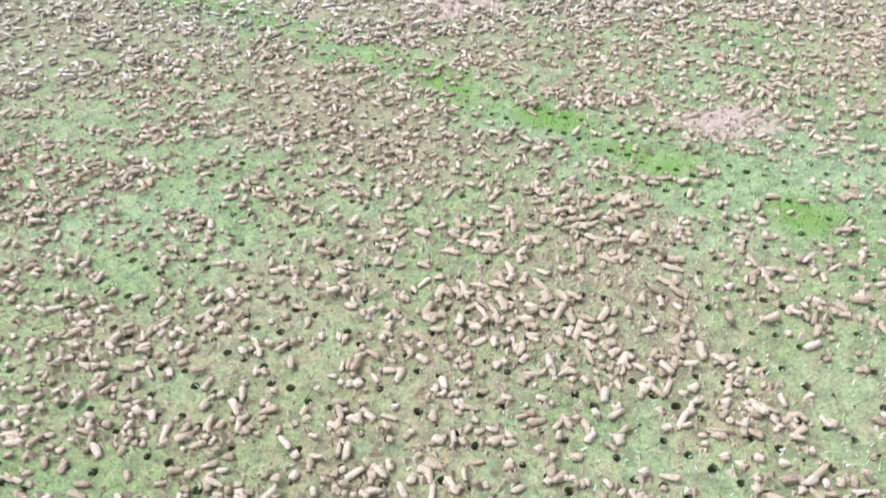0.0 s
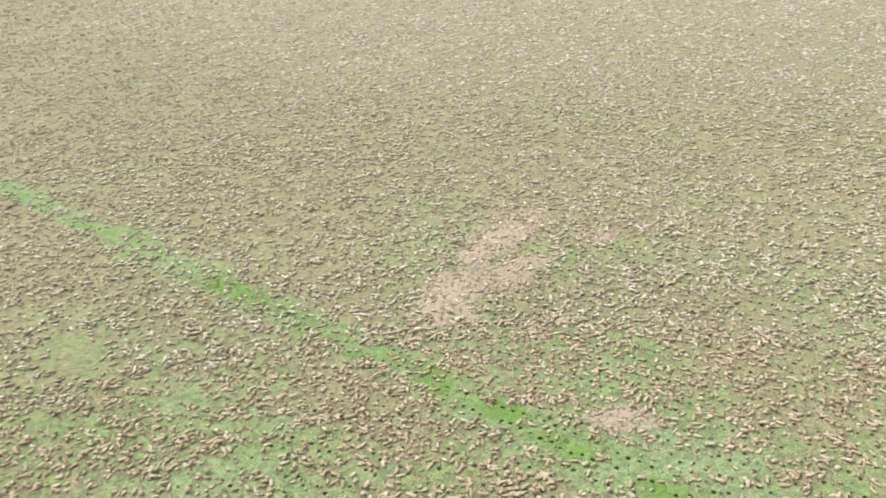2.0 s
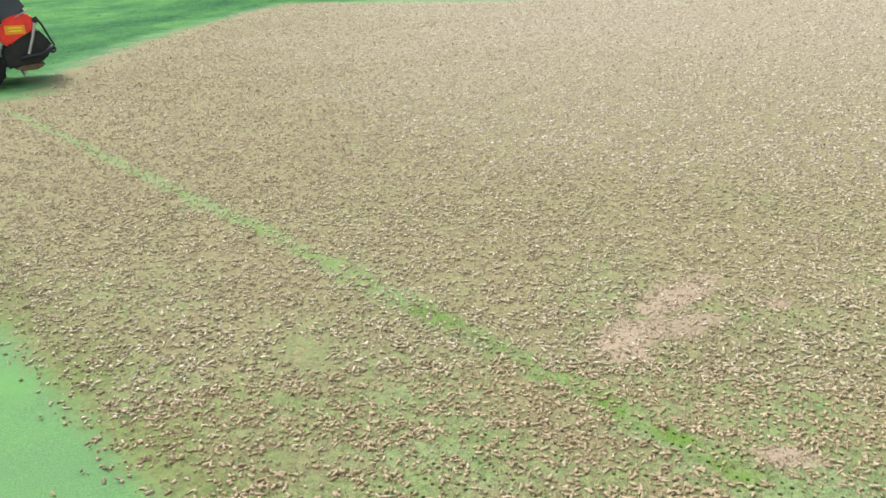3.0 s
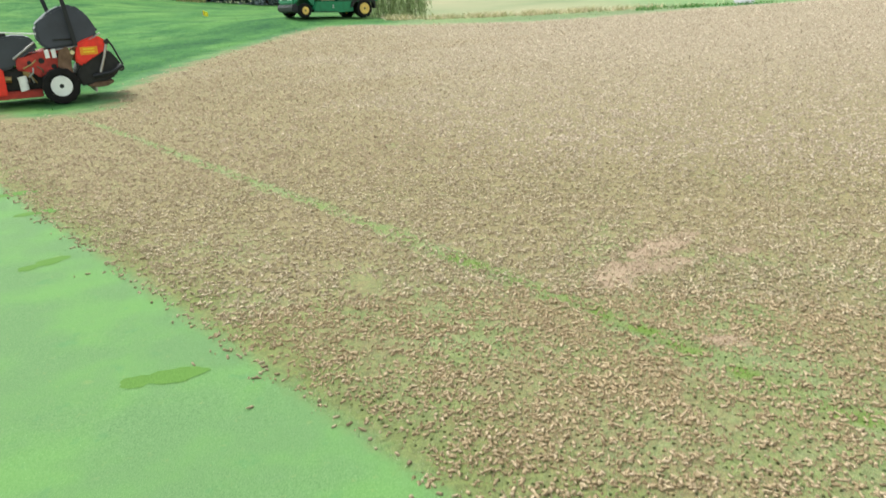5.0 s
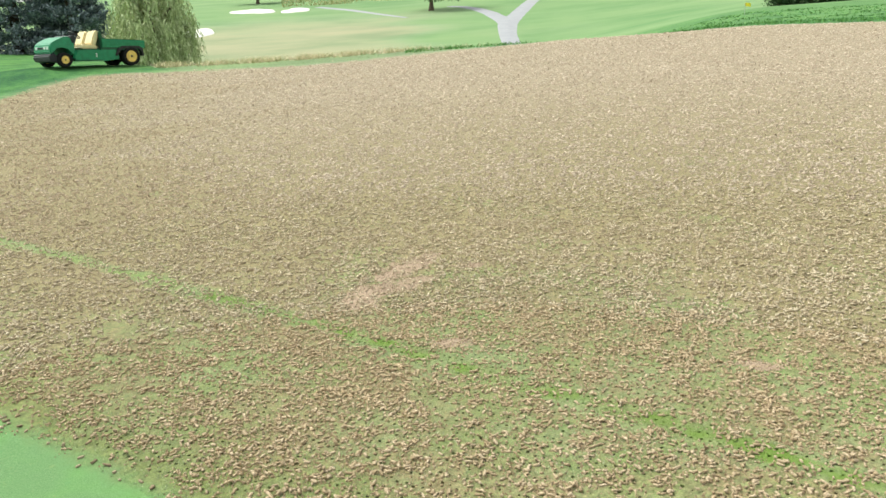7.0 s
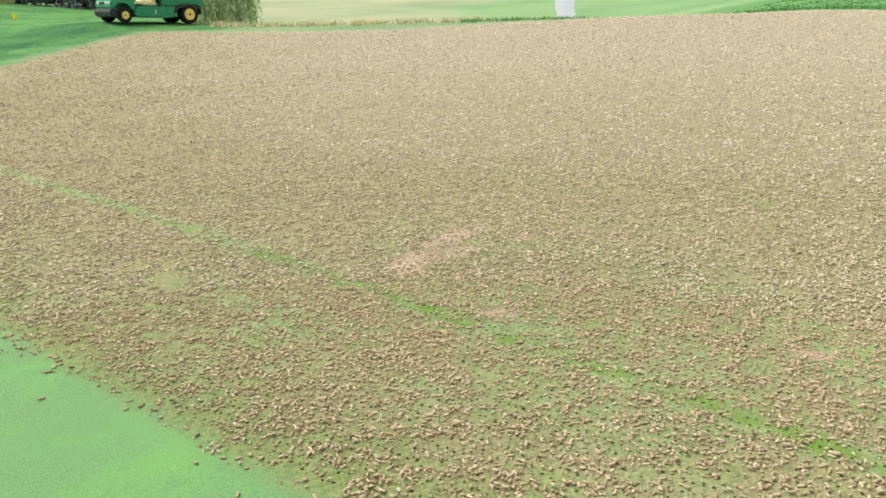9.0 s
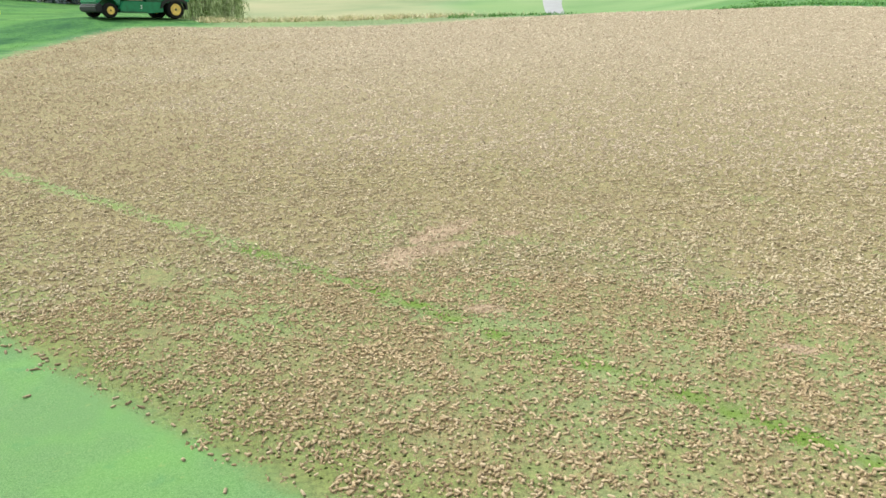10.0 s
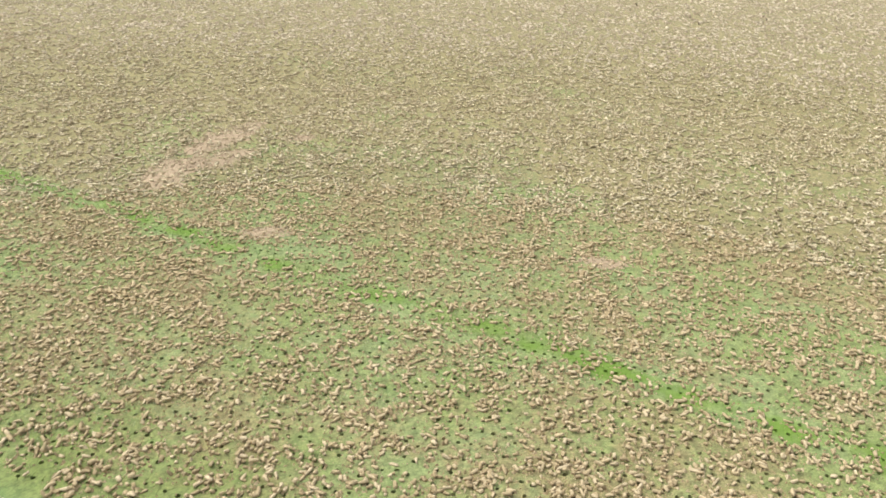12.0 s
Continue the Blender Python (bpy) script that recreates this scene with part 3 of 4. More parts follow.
# ---- short blades of turf between the cores ----
def blades(name, x, y, tall, wide, mat, seed, label, category, lean=0.6):
    rng = np.random.RandomState(seed)
    n = len(x)
    a, d = rng.uniform(0, 6.283, n), rng.uniform(0, 6.283, n)
    h = tall * rng.uniform(.45, 1.3, n)
    w = wide * rng.uniform(.6, 1.2, n) / 2
    z = land(x, y) - 0.0005
    l = h * lean * rng.rand(n)
    verts = np.stack([np.stack([x - w * np.cos(a), y - w * np.sin(a), z], -1),
                      np.stack([x + w * np.cos(a), y + w * np.sin(a), z], -1),
                      np.stack([x + l * np.cos(d), y + l * np.sin(d), z + h], -1)], 1).reshape(-1, 3)
    ob = mesh_object(name, verts, np.arange(3 * n).reshape(-1, 3), mat)
    return tagged(ob, label, category, kind="stuff")


def make_leaf(name, *stops):
    m = material(name, 0.8)
    n = Nodes(m)
    n.colour(n.ramp(n.math("ADD", n.math("MULTIPLY", n.island(), 0.75), n.math("MULTIPLY", n.noise(1.5, 3), 0.25)), *stops))
    return m


M_BENT = make_leaf("bentgrass_blade", (0.1, (0.21, 0.27, 0.12)), (0.5, (0.34, 0.41, 0.22)), (0.9, (0.58, 0.58, 0.42)))
M_STRIP = make_leaf("clear_strip_blade", (0.1, (0.058, 0.125, 0.014)), (0.5, (0.108, 0.20, 0.028)), (0.9, (0.185, 0.29, 0.06)))
M_DEW = make_leaf("dewy_blade", (0.1, (0.14, 0.33, 0.11)), (0.5, (0.20, 0.41, 0.16)), (0.9, (0.28, 0.48, 0.22)))
M_ROUGH = make_leaf("rough_grass_blade", (0.1, (0.06, 0.17, 0.03)), (0.5, (0.095, 0.225, 0.04)), (0.9, (0.14, 0.28, 0.06)))
M_COLLAR = make_leaf("shaggy_rough_blade", (0.1, (0.06, 0.17, 0.045)), (0.5, (0.10, 0.25, 0.06)), (0.9, (0.18, 0.34, 0.095)))
M_TUFT = make_leaf("pale_tuft_blade", (0.1, (0.34, 0.36, 0.17)), (0.5, (0.58, 0.51, 0.31)), (0.9, (0.78, 0.66, 0.47)))
M_HAY = make_leaf("dry_grass_blade", (0.1, (0.17, 0.25, 0.07)), (0.5, (0.38, 0.37, 0.17)), (0.9, (0.60, 0.52, 0.31)))
x, y = crng.uniform(-1.3, 1.7, 100000), crng.uniform(1.7, 3.9, 100000)
u, v = x * CU[0] + y * CU[1], x * CV[0] + y * CV[1]
clear = np.abs(v - strip_at(u)) < 0.06
ok = (outside(x, y) < -0.03) & ~clear
blades("clear_strip_blades", x[clear], y[clear], 0.0055, 0.0026, M_STRIP, 62, "bright green bentgrass blades of the strip left clear", "grass", 1.1)
blades("bentgrass_blades", x[ok], y[ok], 0.0055, 0.0026, M_BENT, 60, "short pale green bentgrass blades of the green", "grass", 1.6)
u, v = crng.uniform(-5, 1.5, 16000), crng.uniform(-0.4, 1.06, 16000)
blades("dewy_turf_blades", u * CU[0] + v * CV[0], u * CU[1] + v * CV[1], 0.0035, 0.003, M_DEW, 61, "short dewy blades of smooth green turf", "grass", 1.2)


# ---- building blocks ----
def part(name, bm, mat, parent, label=""):
    """Links a bmesh as one mesh under a thing or a part."""
    me = bpy.data.meshes.new(name)
    bmesh.ops.recalc_face_normals(bm, faces=bm.faces)
    bm.to_mesh(me)
    bm.free()
    me.materials.append(mat)
    ob = new(name, me)
    ob.parent = parent
    return tagged(ob, label) if label else ob


def thing(name, m, label, category, group=""):
    ob = new(name)
    ob.empty_display_size = 0.1
    ob.matrix_basis = m
    return tagged(ob, label, category, group)


def bevel(bm, width, segments=2):
    if width:
        bmesh.ops.bevel(bm, geom=bm.edges[:], offset=width, segments=segments, affect="EDGES", clamp_overlap=True)
    return bm


def box(x0, x1, y0, y1, z0, z1, soft=0.01, bm=None):
    own = bm is None
    bm = bm or bmesh.new()
    m = Matrix.Translation(((x0 + x1) / 2, (y0 + y1) / 2, (z0 + z1) / 2)) @ Matrix.Diagonal((x1 - x0, y1 - y0, z1 - z0, 1))
    bmesh.ops.create_cube(bm, size=1, matrix=m)
    return bevel(bm, soft) if own else bm


def prism(points, y0, y1, soft=0.01, pinch=0.0):
    """A side outline of (x, z) points, drawn out from y0 to y1; pinch narrows the ends of the outline's top."""
    bm = bmesh.new()
    top = max(z for _, z in points)
    low = min(z for _, z in points)
    rows = []
    for y, s in ((y0, 1), (y1, -1)):
        rows.append([bm.verts.new((x, y + s * pinch * (z - low) / (top - low), z)) for x, z in points])
    bm.faces.new(rows[0])
    bm.faces.new(rows[1][::-1])
    for k in range(len(points)):
        j = (k + 1) % len(points)
        bm.faces.new((rows[0][k], rows[1][k], rows[1][j], rows[0][j]))
    return bevel(bm, soft)


def rod(points, radius, sides=8, bm=None):
    """A round bar through the points."""
    bm = bm or bmesh.new()
    rings = []
    pts = [Vector(p) for p in points]
    for k, p in enumerate(pts):
        d = (pts[min(k + 1, len(pts) - 1)] - pts[max(k - 1, 0)]).normalized()
        q = d.to_track_quat("Z", "Y").to_matrix()
        rings.append([bm.verts.new(p + q @ Vector((math.cos(a) * radius, math.sin(a) * radius, 0)))
                      for a in (2 * math.pi * i / sides for i in range(sides))])
    for a, b in zip(rings, rings[1:]):
        for i in range(sides):
            bm.faces.new((a[i], a[(i + 1) % sides], b[(i + 1) % sides], b[i]))
    bm.faces.new(rings[0][::-1])
    bm.faces.new(rings[-1])
    return bm


def turned(profile, centre, sides=28):
    """A solid turned round an axis along y: profile of (radius, y)."""
    bm = bmesh.new()
    rings = []
    for r, y in profile:
        rings.append([bm.verts.new((centre[0] + r * math.cos(a), centre[1] + y, centre[2] + r * math.sin(a)))
                      for a in (2 * math.pi * i / sides for i in range(sides))])
    for a, b in zip(rings, rings[1:]):
        for i in range(sides):
            bm.faces.new((a[i], a[(i + 1) % sides], b[(i + 1) % sides], b[i]))
    if profile[0][0] > 1e-6:
        bm.faces.new(rings[0])
    if profile[-1][0] > 1e-6:
        bm.faces.new(rings[-1][::-1])
    return bm


def add_wheel(parent, x, y, r, wide, rim, mat_tyre, mat_rim, label, face=-1):
    """A wheel whose outer side looks along face * y: tyre with tread blocks, dished rim, hub and nuts."""
    hub = new("wheel")
    hub.parent = parent
    hub.matrix_basis = pose(x, y, r)
    tagged(hub, label)
    w = wide / 2
    tyre = turned([(rim, -w * .8), (rim + .3 * (r - rim), -w), (r * .93, -w * .95), (r * .985, -w * .7), (r, 0), (r * .985, w * .7), (r * .93, w * .95),
                   (rim + .3 * (r - rim), w), (rim, w * .8), (rim, -w * .8)], (0, 0, 0), 48)
    for v in tyre.verts:      # tread blocks, staggered from side to side
        step = int(round((math.atan2(v.co.z, v.co.x) / (2 * math.pi) % 1) * 48)) + (1 if v.co.y > 0 else 0)
        if math.hypot(v.co.x, v.co.z) > r * .95 and step // 2 % 2:
            v.co.x, v.co.z = v.co.x * .955, v.co.z * .955
    part("tyre", tyre, mat_tyre, hub, "worn black rubber tyre")
    f = face
    disc = turned([(rim * 1.02, f * w * .86), (rim * .95, f * w * .9), (rim * .86, f * w * .55), (rim * .55, f * w * .42), (rim * .40, f * w * .62),
                   (rim * .25, f * w * .66), (0.0, f * w * .66)], (0, 0, 0))
    part("rim", disc, mat_rim, hub)
    cap = turned([(rim * .31, f * w * .6), (rim * .30, f * w * .76), (rim * .18, f * w * .9), (0, f * w * .9)], (0, 0, 0), 14)
    for k in range(5):
        a = 2 * math.pi * k / 5
        m = Matrix.Translation((rim * .52 * math.cos(a), f * w * .60, rim * .52 * math.sin(a))) @ Matrix.Diagonal((rim * .2, .04, rim * .2, 1))
        bmesh.ops.create_cube(cap, size=1, matrix=m)
    part("hub", cap, M_DARK, hub, "dark hub with wheel nuts")
    return hub


M_BLACK = plain("black_plastic", (0.016, 0.018, 0.022), 0.52, spread=0.3)
M_BLACK.node_tree.nodes["Principled BSDF"].inputs["Specular IOR Level"].default_value = 0.4
M_DARK = plain("dark_steel", (0.022, 0.022, 0.022), 0.55, 0.3, 0.35)
M_TYRE = plain("tyre_rubber", (0.016, 0.015, 0.015), 0.85, spread=0.3, bump=0.4)
M_RED = plain("red_paint", (0.84, 0.032, 0.016), 0.45, spread=0.18)
M_DULL_RED = plain("dusty_red_paint", (0.48, 0.036, 0.026), 0.5, spread=0.35)
M_WHITE = plain("white_paint", (0.86, 0.86, 0.85), 0.35, spread=0.08)
M_STEEL = plain("bare_steel", (0.45, 0.44, 0.42), 0.42, 0.8, 0.25)
M_ORANGE = plain("warning_orange", (0.85, 0.32, 0.012), 0.45, spread=0.06)
M_YELLOW = plain("yellow_paint", (0.88, 0.72, 0.03), 0.45, spread=0.08)
M_RIM = plain("pale_yellow_rim", (0.82, 0.55, 0.14), 0.5, spread=0.2)
# black plastic; the bluish lift in its base colour paints a grey sheen
M_HOOD = plain("sky_sheen_black_hood", (0.034, 0.04, 0.051), 0.4, spread=0.35, scale=3)
M_HOOD.node_tree.nodes["Principled BSDF"].inputs["Specular IOR Level"].default_value = 0.5
M_GREEN = plain("green_paint", (0.015, 0.21, 0.09), 0.5, spread=0.2)
M_DEEP = plain("deep_green_paint", (0.008, 0.085, 0.035), 0.45, spread=0.25)
M_CREAM = plain("cream_vinyl", (0.74, 0.63, 0.36), 0.55, spread=0.1)
M_BRASS = plain("brass_fitting", (0.40, 0.28, 0.12), 0.5, 0.6, 0.3)
M_MUD = plain("muddy_steel", (0.20, 0.125, 0.085), 0.8, 0.1, 0.35)
M_LAMP = plain("lamp_glass", (0.72, 0.78, 0.74), 0.15, spread=0.05)


def build_aerator():
    """The red walking aerator at the edge of the green; local x runs to its coring head, -y is the side that is seen."""
    x0, y0 = -7.96, 9.65
    t = thing("turf_aerator", pose(x0, y0, float(land(x0, y0)), 0, 0, 41) @ Matrix.Scale(0.875, 4), "red and black turf aerator with white wheels parked on the fringe", "aerator")
    hood = prism([(-.22, .97), (-.24, 1.24), (-.14, 1.33), (.03, 1.46), (.22, 1.54), (.38, 1.54), (.50, 1.46), (.58, 1.35), (.66, 1.19), (.72, 1.08), (.52, .97), (.38, .90), (-.08, .85)],
                 .06, 1.14, .045, .10)
    hood = part("hood", hood, M_HOOD, t, "domed black plastic hood")
    part("trim", rod([(.72, .05, 1.075), (.52, .05, .965), (.38, .05, .895), (-.08, .05, .845)], .012), M_STEEL, hood, "pale seam along the hood")
    part("vent", box(.0, .30, .055, .075, 1.0, 1.02, .004), M_DARK, hood)
    panel = part("rear_panel", prism([(.30, .60), (.27, .70), (.30, .80), (.33, .93), (.45, .99), (.64, 1.04), (.74, 1.0), (.80, .92), (.80, .82), (.66, .75), (.50, .70), (.40, .58)], .02, 1.18, .03), M_RED, t, "bright red rear panel")
    part("warning_plate", box(.37, .64, .008, .019, .745, .87, .004), M_ORANGE, panel, "orange reflective warning plate")
    for z in (.785, .83):
        part("warning_bar", box(.42, .59, .003, .007, z, z + .015, 0), M_YELLOW, panel)
    head = part("coring_head", prism([(.30, .25), (.26, .46), (.34, .60), (.48, .68), (.66, .73), (.80, .80), (.90, .68), (.98, .54), (.86, .36), (.66, .28)], .08, 1.12, .03), M_DARK, t, "dark steel coring head")
    for k in range(7):
        y = .16 + k * .145
        part("tine_holder", rod([(.52 + .02 * (k % 2), y, .34), (.52 + .02 * (k % 2), y, .13)], .02), M_STEEL, head)
    arm = part("lift_arm", rod([(.79, .0, .93), (.72, -.01, .70), (.61, -.01, .42)], .022), M_STEEL, t, "bare steel lift arm")
    for p in ((.79, 0, .93), (.61, -.01, .42)):
        part("pivot_bolt", turned([(.042, -.03), (.042, .03), (0, .03)], p, 12), M_DARK, arm)
    part("rear_bar", rod([(.50, -.02, .40), (.80, -.02, .44), (.98, -.02, .53)], .034), M_BLACK, t)
    roller = part("roller", turned([(.055, 0), (.06, .03), (.06, 1.17), (.055, 1.2), (0, 1.2)], (.95, 0, .50), 16), M_BLACK, t, "black rear roller")
    part("roller_end", turned([(0, -.02), (.03, -.02), (.03, .0)], (.95, 0, .50), 10), M_STEEL, roller)
    part("chain", rod([(.80, .0, .98), (.87, -.01, .86), (.93, -.01, .70), (.99, -.01, .55)], .016), M_DARK, t)
    part("skid_plate", prism([(.40, .24), (.52, .29), (.82, .30), (.80, .26), (.70, .215), (.55, .21)], .06, 1.14, .008), M_MUD, t, "mud-stained steel skid plate")
    # two tall uprights with heads
    for xa, za, xb, zb, y in ((.32, .90, .22, 1.72, -.02), (.08, 1.3, -.02, 1.72, 1.16)):
        post = part("upright", box(-.032, .032, -.03, .03, 0, math.hypot(xb - xa, zb - za), .008), M_BLACK, t, "black square upright")
        post.matrix_basis = pose(xa, y, za, 0, math.degrees(math.atan2(xb - xa, zb - za)), 0)
        part("upright_head", box(-.10, .065, -.045, .045, math.hypot(xb - xa, zb - za) - .01, math.hypot(xb - xa, zb - za) + .09, .012), M_BLACK, post)
    # frame, engine and tank
    part("frame", prism([(-.60, .58), (-.58, .76), (-.30, .80), (-.16, .86), (.16, .88), (.24, .78), (.20, .66), (.05, .62), (-.05, .50), (-.30, .44), (-.36, .54)], .10, 1.1, .02), M_DULL_RED, t, "dusty dark red frame")
    part("lower_beam", box(-1.75, -.28, .16, .28, .13, .25, .012), M_DULL_RED, t)
    part("lower_beam", box(-1.75, -.28, .92, 1.04, .13, .25, .012), M_DULL_RED, t)
    tank = part("engine_cover", prism([(-.94, .56), (-.95, .96), (-.86, 1.07), (-.62, 1.12), (-.36, 1.10), (-.26, 1.0), (-.24, .86), (-.5, .80), (-.62, .62)], .12, 1.08, .035, .05), M_HOOD, t, "black engine cover")
    part("fuel_tank", prism([(-1.42, .60), (-1.44, .92), (-1.34, .98), (-1.08, .98), (-.97, .90), (-.96, .74), (-1.04, .61)], .14, 1.06, .04, .04), M_WHITE, t, "white plastic fuel tank")
    part("cap", turned([(.05, -.03), (.05, .03), (0, .03)], (-.7, .3, 1.12), 12), M_DARK, tank)
    engine = part("engine", box(-1.15, -.24, .25, .95, .24, .60, .03), M_DARK, t, "oily dark engine block")
    part("oil_filter", rod([(-.53, .07, .26), (-.535, .07, .28), (-.54, .07, .42), (-.545, .07, .45), (-.55, .07, .48)], .068, 14), M_WHITE, engine, "white oil canister")
    part("muffler", rod([(-.95, .2, .46), (-.7, .19, .44)], .05, 12), M_BRASS, engine)
    for k in range(4):
        part("fuel_line", rod([(-.46 + .03 * k, .14, .62 - .03 * k), (-.42, .12, .50), (-.34 - .04 * k, .13, .36)], .011), (M_BRASS, M_STEEL, M_DARK, M_MUD)[k], engine)
    part("engine_side", box(-1.62, -.79, .0, .06, .20, .62, .02), M_RED, t, "bright red engine side panel")
    for k, (ax, az, bx, bz) in enumerate(((-.50, .60, -.30, .72), (-.44, .46, -.36, .60), (-.58, .40, -.40, .34), (-.30, .62, -.22, .52), (.16, .58, .24, .86), (.10, .56, .16, .80))):
        part("hose", rod([(ax, .07, az), ((ax + bx) / 2 + .03, .04, (az + bz) / 2), (bx, .07, bz)], .014), (M_BRASS, M_STEEL, M_BLACK, M_MUD, M_MUD, M_BRASS)[k], t)
    # flat dark discs on the frame stand for the shade in its cut-outs
    for ax, az, r in ((-.22, .70, .045), (-.40, .68, .035), (.06, .76, .05), (-.05, .60, .04)):
        part("frame_recess", turned([(0, -.008), (r, -.008), (r, .01)], (ax, .095, az), 12), M_DARK, t)
    part("carburettor", box(-.52, -.42, .14, .26, .46, .60, .015), M_BRASS, engine)
    part("cable", rod([(-.22, .10, 1.12), (-.7, .12, 1.17), (-1.4, .15, 1.25)], .012, 6), M_WHITE, t, "thin white cable")
    part("stay_rod", rod([(-.62, .04, .76), (-.44, .03, .88), (-.27, .05, 1.00)], .017), M_STEEL, t, "bright diagonal stay")
    for x in (-.12, -.02):
        part("grease_bottle", rod([(x, .0, .74), (x - .005, .0, .84), (x - .01, .0, .87)], .036, 10), M_WHITE, t)
    part("bracket", prism([(.0, .60), (.05, .84), (.18, .90), (.24, .80), (.20, .62), (.22, .40), (.12, .42)], -.01, .05, .008), M_MUD, t, "brown mud-caked bracket")
    part("knob", turned([(.035, -.04), (.035, .02), (0, .02)], (.25, -.01, .80), 12), M_CREAM, t)
    # running gear
    add_wheel(t, 0, 0, .292, .24, .160, M_TYRE, M_WHITE, "white-rimmed wheel")
    add_wheel(t, 0, 1.2, .292, .24, .160, M_TYRE, M_WHITE, "white-rimmed wheel", 1)
    add_wheel(t, -1.6, .60, .22, .22, .12, M_TYRE, M_WHITE, "small front wheel")
    part("axle", rod([(0, .05, .30), (0, 1.15, .30)], .035), M_DARK, t)
    part("fork", prism([(-1.70, .30), (-1.72, .52), (-1.5, .55), (-1.48, .3)], .42, .78, .01), M_DULL_RED, t)
    # the walking handle at the far end
    part("handle", rod([(-1.5, .25, .55), (-1.9, .25, .95), (-2.15, .30, 1.02), (-2.15, .90, 1.02), (-1.9, .95, .95), (-1.5, .95, .55)], .022, 10), M_BLACK, t, "black looped walking handle")
    part("control_box", box(-1.85, -1.6, .35, .85, .78, .92, .02), M_BLACK, t)
    return t


def build_utility_vehicle():
    """The green utility vehicle; local x runs to its nose, +y is its left side, which is seen."""
    x0, y0 = -8.78, 24.80
    t = thing("utility_vehicle", pose(x0, y0, float(land(x0, y0)), 0, 0, 0), "green utility vehicle with cream seats and yellow wheels on the fringe", "utility vehicle")
    # nose to the left and turned towards the green
    t.matrix_basis = pose(x0, y0, float(land(x0, y0)) - .01, 0, -3.2, 228) @ Matrix.Scale(0.88, 4)
    track, base = 1.22, 2.28
    for x, r, rim in ((0, .315, .190), (base, .235, .125)):
        for y, f in ((track / 2, 1), (-track / 2, -1)):
            add_wheel(t, x, y, r, .30 if x == 0 else .24, rim, M_TYRE, M_RIM, "yellow-rimmed wheel with black tyre", f)
    bed = part("cargo_bed", prism([(-.47, .60), (-.50, .90), (-.44, .93), (.96, .97), (.98, 1.2), (1.02, 1.2), (1.04, .60)], -.70, .70, .02), M_DEEP, t, "deep green cargo bed")
    for y in (.70, -.73):
        part("bed_side", prism([(-.50, .66), (-.52, .91), (1.0, .97), (1.0, .70)], y, y + .03, .008), M_GREEN, bed)
        part("side_rib", box(-.44, 1.0, y + (.03 if y > 0 else -.02), y + (.05 if y > 0 else 0), .80, .84, .006), M_GREEN, bed)
    part("tailgate", box(-.55, -.52, -.70, .70, .66, .92, .008), M_GREEN, bed)
    part("tail_lamp", box(-.575, -.552, .52, .64, .72, .80, .006), M_RED, bed)
    part("headboard", box(.98, 1.04, -.70, .70, .93, 1.22, .012), M_DEEP, bed)
    for y in (.56, -.70):
        part("mudguard", prism([(-.46, .40), (-.44, .66), (-.30, .74), (.34, .74), (.52, .60), (.58, .42), (.50, .42), (.40, .60), (.28, .67), (-.26, .67), (-.38, .58), (-.40, .40)], y, y + .19, .012), M_DARK, t, "dark grey rear mudguard")
    part("chassis", box(-.45, 2.55, -.42, .42, .30, .46, .02), M_DARK, t)
    side = part("side_panel", prism([(.44, .30), (.46, .62), (1.85, .62), (1.98, .34), (1.85, .27), (.9, .26)], .50, .72, .025), M_GREEN, t, "green side panel below the seats")
    part("side_panel", prism([(.44, .30), (.46, .62), (1.85, .62), (1.98, .34), (1.85, .27), (.9, .26)], -.72, -.50, .025), M_GREEN, t)
    digit = bpy.data.curves.new("fleet_number", "FONT")
    digit.body, digit.size, digit.extrude, digit.align_x = "3", 0.17, 0.002, "CENTER"
    mark = new("fleet_number", digit)
    digit.materials.append(M_WHITE)
    mark.parent = side
    mark.matrix_basis = pose(1.24, .727, .31, 90, 0, 180)
    part("step", box(1.05, 2.0, .55, .76, .26, .30, .01), M_DEEP, t)
    part("floor", box(.95, 2.1, -.62, .62, .32, .36, .01), M_BLACK, t)
    part("seat_base", box(1.06, 1.66, -.66, .66, .36, .66, .03), M_DEEP, t)
    for y in (.04, -.62):
        seat = part("seat", prism([(1.08, .66), (1.10, .76), (1.62, .80), (1.68, .74), (1.66, .66)], y, y + .58, .04), M_CREAM, t, "cream vinyl seat")
        part("backrest", prism([(1.16, .74), (.98, 1.20), (1.04, 1.25), (1.14, 1.23), (1.32, .80)], y + .02, y + .56, .05), M_CREAM, seat, "cream vinyl backrest")
    hood = part("hood", prism([(1.88, .46), (1.86, .84), (1.90, .98), (1.97, 1.04), (2.12, 1.05), (2.30, 1.0), (2.48, .92), (2.61, .84), (2.68, .76), (2.69, .53), (2.63, .50), (2.58, .62), (2.48, .71), (2.30, .74), (2.10, .70), (1.98, .46)],
                           -.62, .62, .04, .07), M_GREEN, t, "rounded green hood")
    for y in (.36, .16, -.44):
        part("headlight", box(2.66, 2.70, y, y + .13, .645, .735, .01), M_LAMP, hood, "clear square headlight")
    part("grille", box(2.66, 2.70, -.26, .12, .66, .72, .008), M_BLACK, hood)
    part("bumper", prism([(2.46, .22), (2.50, .50), (2.66, .51), (2.74, .45), (2.72, .28)], -.62, .62, .03), M_BLACK, t, "black front bumper")
    part("dash", prism([(1.84, .82), (1.78, 1.02), (1.92, 1.10), (2.0, 1.04), (1.97, .82)], -.58, .58, .03), M_BLACK, t)
    bm = bmesh.new()
